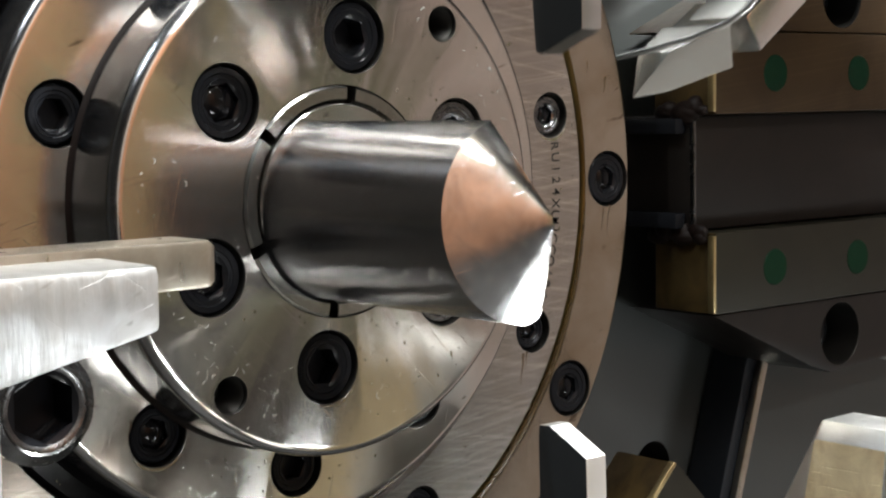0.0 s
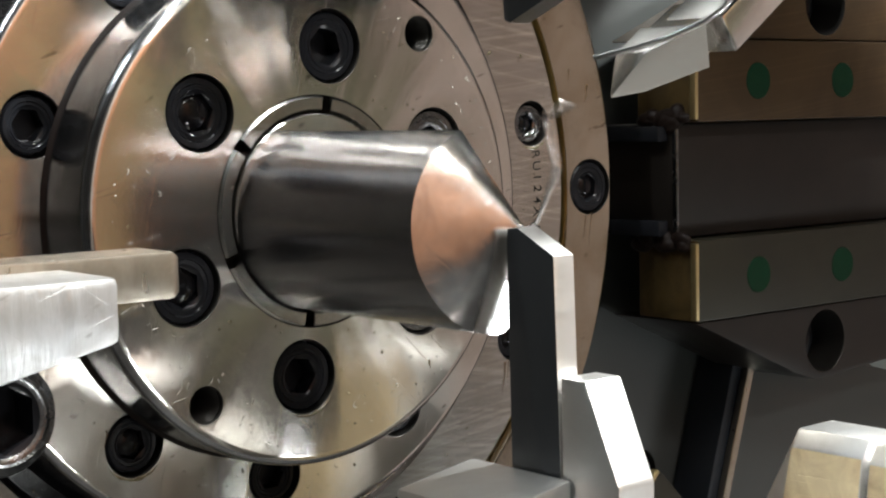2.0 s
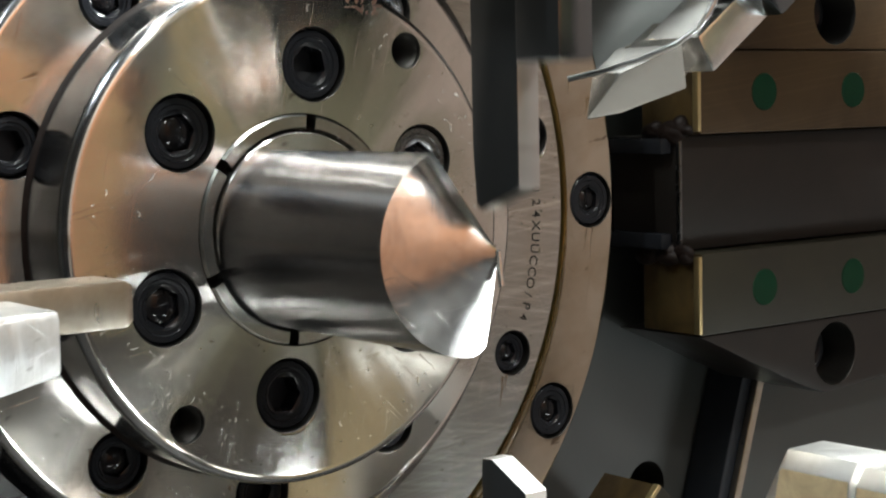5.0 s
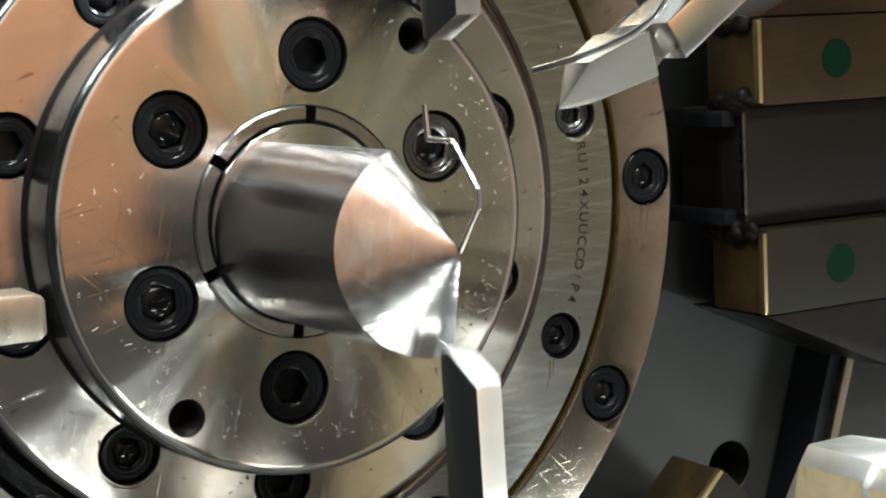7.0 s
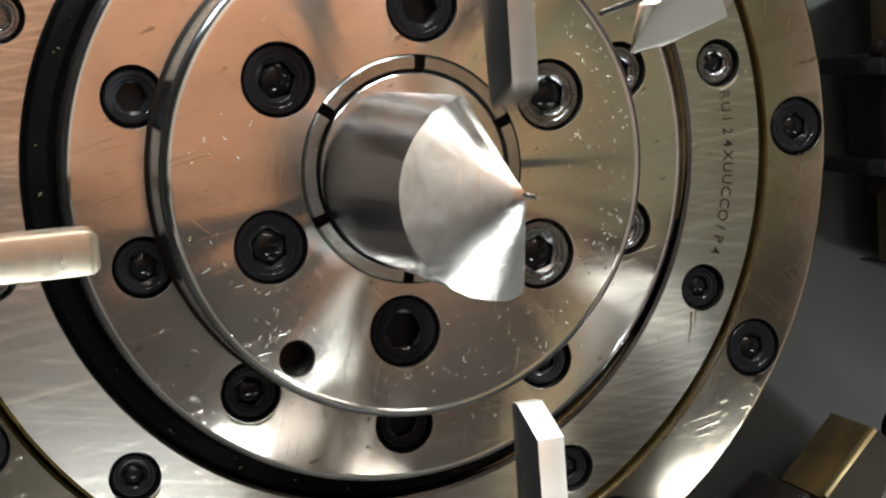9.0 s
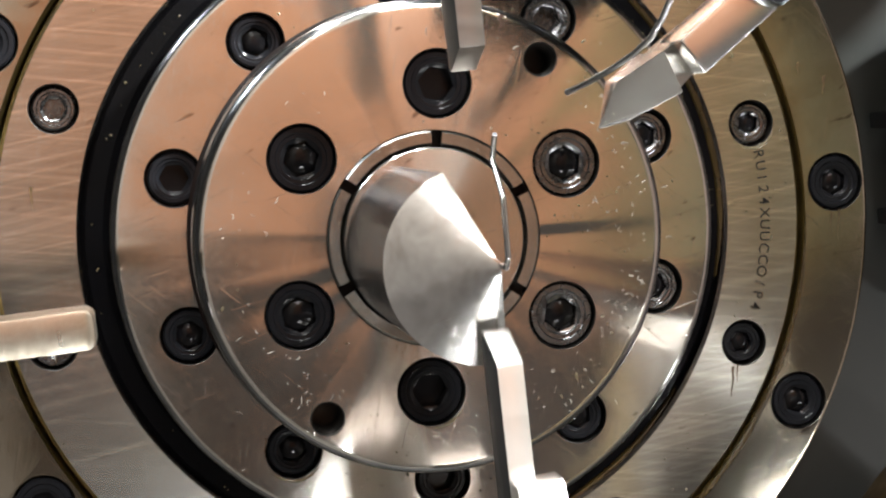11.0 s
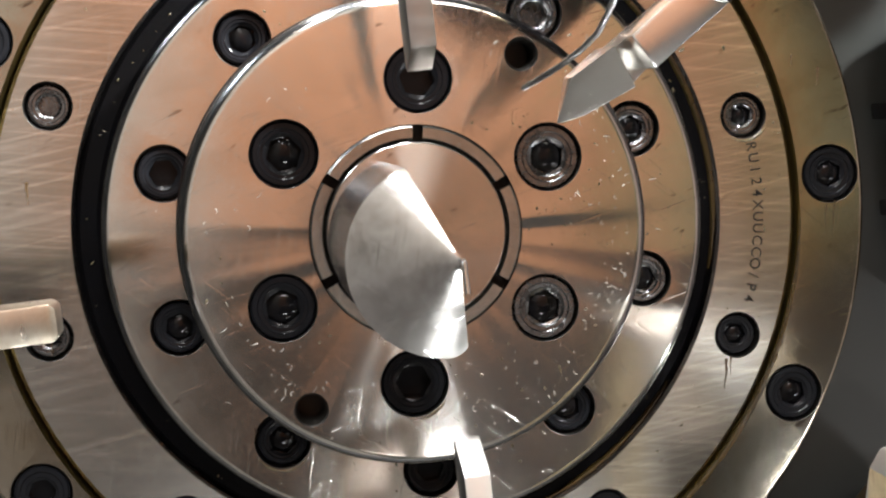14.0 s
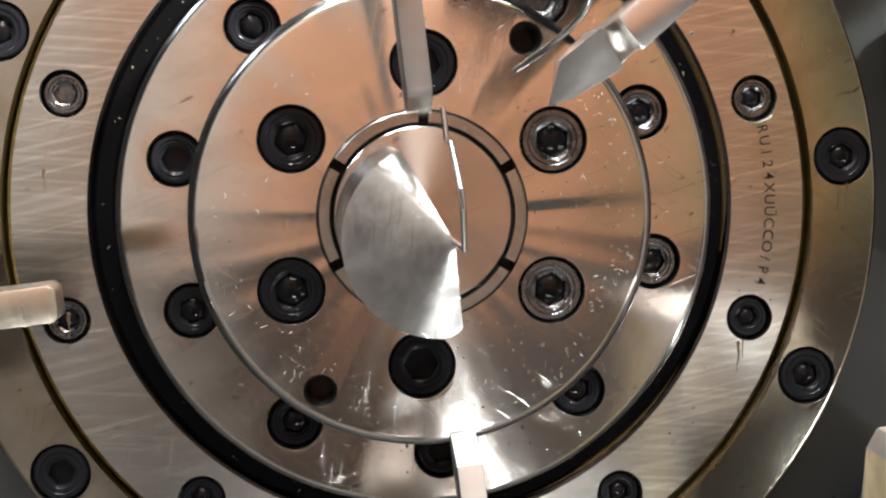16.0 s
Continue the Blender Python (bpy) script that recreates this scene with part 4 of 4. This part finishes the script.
def low_tool():
    t = thing("idle_tool", "bright steel idle tool blocks parked beside the flange", "forming tool")
    for lo, hi, dx, dz in ((-67.2, -52.0, 0.0, 0.0), (-84.0, -68.0, 0.6, -0.7)):
        # the side face narrows downwards, the facet behind it widens
        slant, flare = (8.0, 10.0) if dx == 0 else (0.0, 0.0)
        side = [(70.0 + dx, y, z + dz) for y, z in ((lo, -35.3), (hi, -35.3), (lo, -56), (hi - slant, -56), (lo, -130), (hi - slant, -130))]
        crest = [(x + dx, y, z + dz) for y in (lo, hi) for x, z in ((71.8, -31.9), (81.0, -30.6), (108, -34), (108, -130))]
        back = [(72.6 + dx, hi + 1.4, -36.4 + dz), (74.0 + dx, hi + 1.4, -32.6 + dz), (72.8 + dx, hi + 1.4 + flare, -56), (72.8 + dx, hi + 1.4 + flare, -130), (108, hi + 1.4 + flare, -56), (108, hi + 1.4 + flare, -130)]
        nose = hull(side + crest + (back if flare else []), 0.3)
        block_part = part("nose_block", nose, MILLED, t, "bright block with a scratched side, golden light in its colour")
        # the side facing left is coloured as if it mirrored golden light
        block_part.data.materials.append(GOLDEN)
        for f in block_part.data.polygons:
            if f.normal.x < -0.985:
                f.material_index = 1
    return t


LOWER_TOOL = bottom_tool()
UPPER_TOOL = top_tool()
CUTTER = cutter()
left_tool()
low_tool()

# ---- the wire: lengths that are fed out, bent and cut off ----
PIECES = [5.1, 7.6, 9.4, 2.8, 8.8, 8.0, 9.6]      # from the free end
TURNS = [-83.0, 44.0, 48.0, 38.0, 48.6, -90.0]    # joint k lies between piece k and k + 1
BENT_AT = [(0.38, 0.52), (1.14, 1.30), (1.90, 2.04), (1.90, 2.04), (2.36, 2.46), (3.18, 3.36)]
FEED = [(0.0, 0.0), (0.05, 0.0), (0.16, 5.1), (0.88, 5.1), (1.02, 12.7), (1.50, 12.7), (1.68, 22.1), (1.86, 22.1), (1.90, 24.9), (2.24, 24.9), (2.40, 33.7), (2.80, 33.7),
        (2.93, 50.9), (3.02, 50.9), (3.18, 41.7), (3.58, 41.7), (3.78, 47.3), (4.345, 47.3)]
PERIOD = 4.345
CUT_AT = 3.955
LEAN = polar(1, TILT)      # the bending plane leans with the slides


def wire_part():
    t = thing("wire_form", "thin bright steel wire bent into a hook shape at the quill", "wire", group="wire forms")
    segs = []
    for length in PIECES:
        bm = tube([(0, 0, 0), (0, length, 0)], 0.46, 12)
        ball = bmesh.ops.create_icosphere(bm, subdivisions=2, radius=0.46)
        segs.append(part("wire_length", bm, WIRE, t, limit=60))
    return t, segs


WIRES = [wire_part() for _ in range(4)]


def ramp_value(rows, x):
    for (a, va), (b, vb) in zip(rows, rows[1:]):
        if x <= b:
            return va + (vb - va) * (max(x, a) - a) / max(b - a, 1e-6)
    return rows[-1][1]


def chain(phase):
    """The pose of each wire length at a phase of the cycle: the wire leaves the quill along -y and bends in the upright plane."""
    fed = ramp_value(FEED, phase)
    angles = [c * min(1, max(0, (phase - a) / (b - a))) for c, (a, b) in zip(TURNS, BENT_AT)]
    total = sum(PIECES)
    # start of the last length, behind the exit
    pos, direction, out = Vector((fed - total, 0.0)), 0.0, []
    for k in range(len(PIECES) - 1, -1, -1):
        out.append((pos.copy(), direction))
        pos = pos + PIECES[k] * Vector((math.cos(radians(direction)), math.sin(radians(direction))))
        if k:
            direction += angles[k - 1]
    return out[::-1]


def wire_rows(k):
    """Rows for each length of wire form k, over the whole clip."""
    rows = [[] for _ in PIECES]
    start = PERIOD * k
    stops = sorted({0.0, 16.0} | {round(start + p, 3) for p in [i * 0.05 for i in range(0, 80)] if 0 <= start + p <= 16} | {round(start + CUT_AT + d, 3) for d in (0, 0.04, 0.08, 0.12, 0.16, 0.2, 0.24, 0.3) if 0 <= start + CUT_AT + d <= 16})
    for t in stops:
        phase = min(max(t - start, 0.0), CUT_AT)
        drop = max(0.0, t - start - CUT_AT)
        drop = min(drop, 0.3)
        fall = Vector((0, -40 * drop, -(50 * drop + 4900 * drop * drop)))
        turn = -500 * drop
        for i, (p, d) in enumerate(chain(phase)):
            place = Vector((EXIT[0] - LEAN[1] * p.y, EXIT[1] - p.x, EXIT[2] + LEAN[0] * p.y))
            m = Matrix.Translation(place * MM) @ pose(0, 0, 0, 0, -TILT, 0) @ pose(0, 0, 0, 180 - d, 0, 0)
            if drop > 0:
                hub = Matrix.Translation(Vector((EXIT[0], EXIT[1] - 12, EXIT[2] - 8)) * MM)
                m = Matrix.Translation(fall * MM) @ hub @ pose(0, 0, 0, turn, 0, 0) @ hub.inverted() @ m
            rows[i].append((t, m))
    return rows


# ---- what moves ----
LOWER_STROKE = [(0.0, 31), (0.90, 31), (1.0, 26), (1.1, 11.5), (1.2, 3.0), (1.3, 0.5), (1.4, 10.7), (1.5, 18.3), (1.6, 14.8), (1.7, 10.1), (1.8, 5.2), (1.9, 2.0), (2.0, 0.0),
                (2.1, 7), (2.2, 16.8), (2.3, 10.5), (2.4, 3.6), (2.5, 0.0), (2.6, 6.5), (2.7, 18.4), (2.8, 27.5), (2.9, 31), (4.345, 31)]
UPPER_STROKE = [(0.0, 29), (0.1, 32), (0.2, 29.5), (0.3, 17.5), (0.4, 5), (0.5, 1.5), (0.6, 5), (0.7, 15), (0.8, 26), (0.9, 32), (1.0, 35), (2.8, 35), (2.9, 32), (3.0, 21.4),
                (3.1, 12.3), (3.2, 6.5), (3.3, 0.0), (3.4, 3.7), (3.5, 13.7), (3.6, 22.9), (3.7, 24.7), (4.25, 25), (4.345, 29)]
CUTTER_STROKE = [(0.0, 2), (0.08, 0), (3.6, 0), (3.7, 8), (3.8, 17), (3.9, 25), (4.0, 27.5), (4.1, 21.5), (4.2, 13.5), (4.3, 5), (4.345, 2)]


def stroke_rows(table, angle, sign):
    c, s = polar(1, angle)
    rows = []
    times = sorted({round(k * PERIOD + p, 3) for k in range(4) for p, _ in table if 0 < k * PERIOD + p < 16} | {0.0, 16.0})
    for t in times:
        d = sign(ramp_value(table, t % PERIOD))
        rows.append((t, mmpose(c * d, 0, s * d) @ spin(angle)))
    return rows


def motions():
    walk(LOWER_TOOL, stroke_rows(LOWER_STROKE, BOTTOM, lambda d: d))
    walk(UPPER_TOOL, stroke_rows(UPPER_STROKE, TOP, lambda d: d))
    walk(CUTTER, stroke_rows(CUTTER_STROKE, CUT, lambda d: 27.5 - d))
    for k, (t, segs) in enumerate(WIRES):
        for seg, rows in zip(segs, wire_rows(k)):
            walk(seg, rows)


motions()
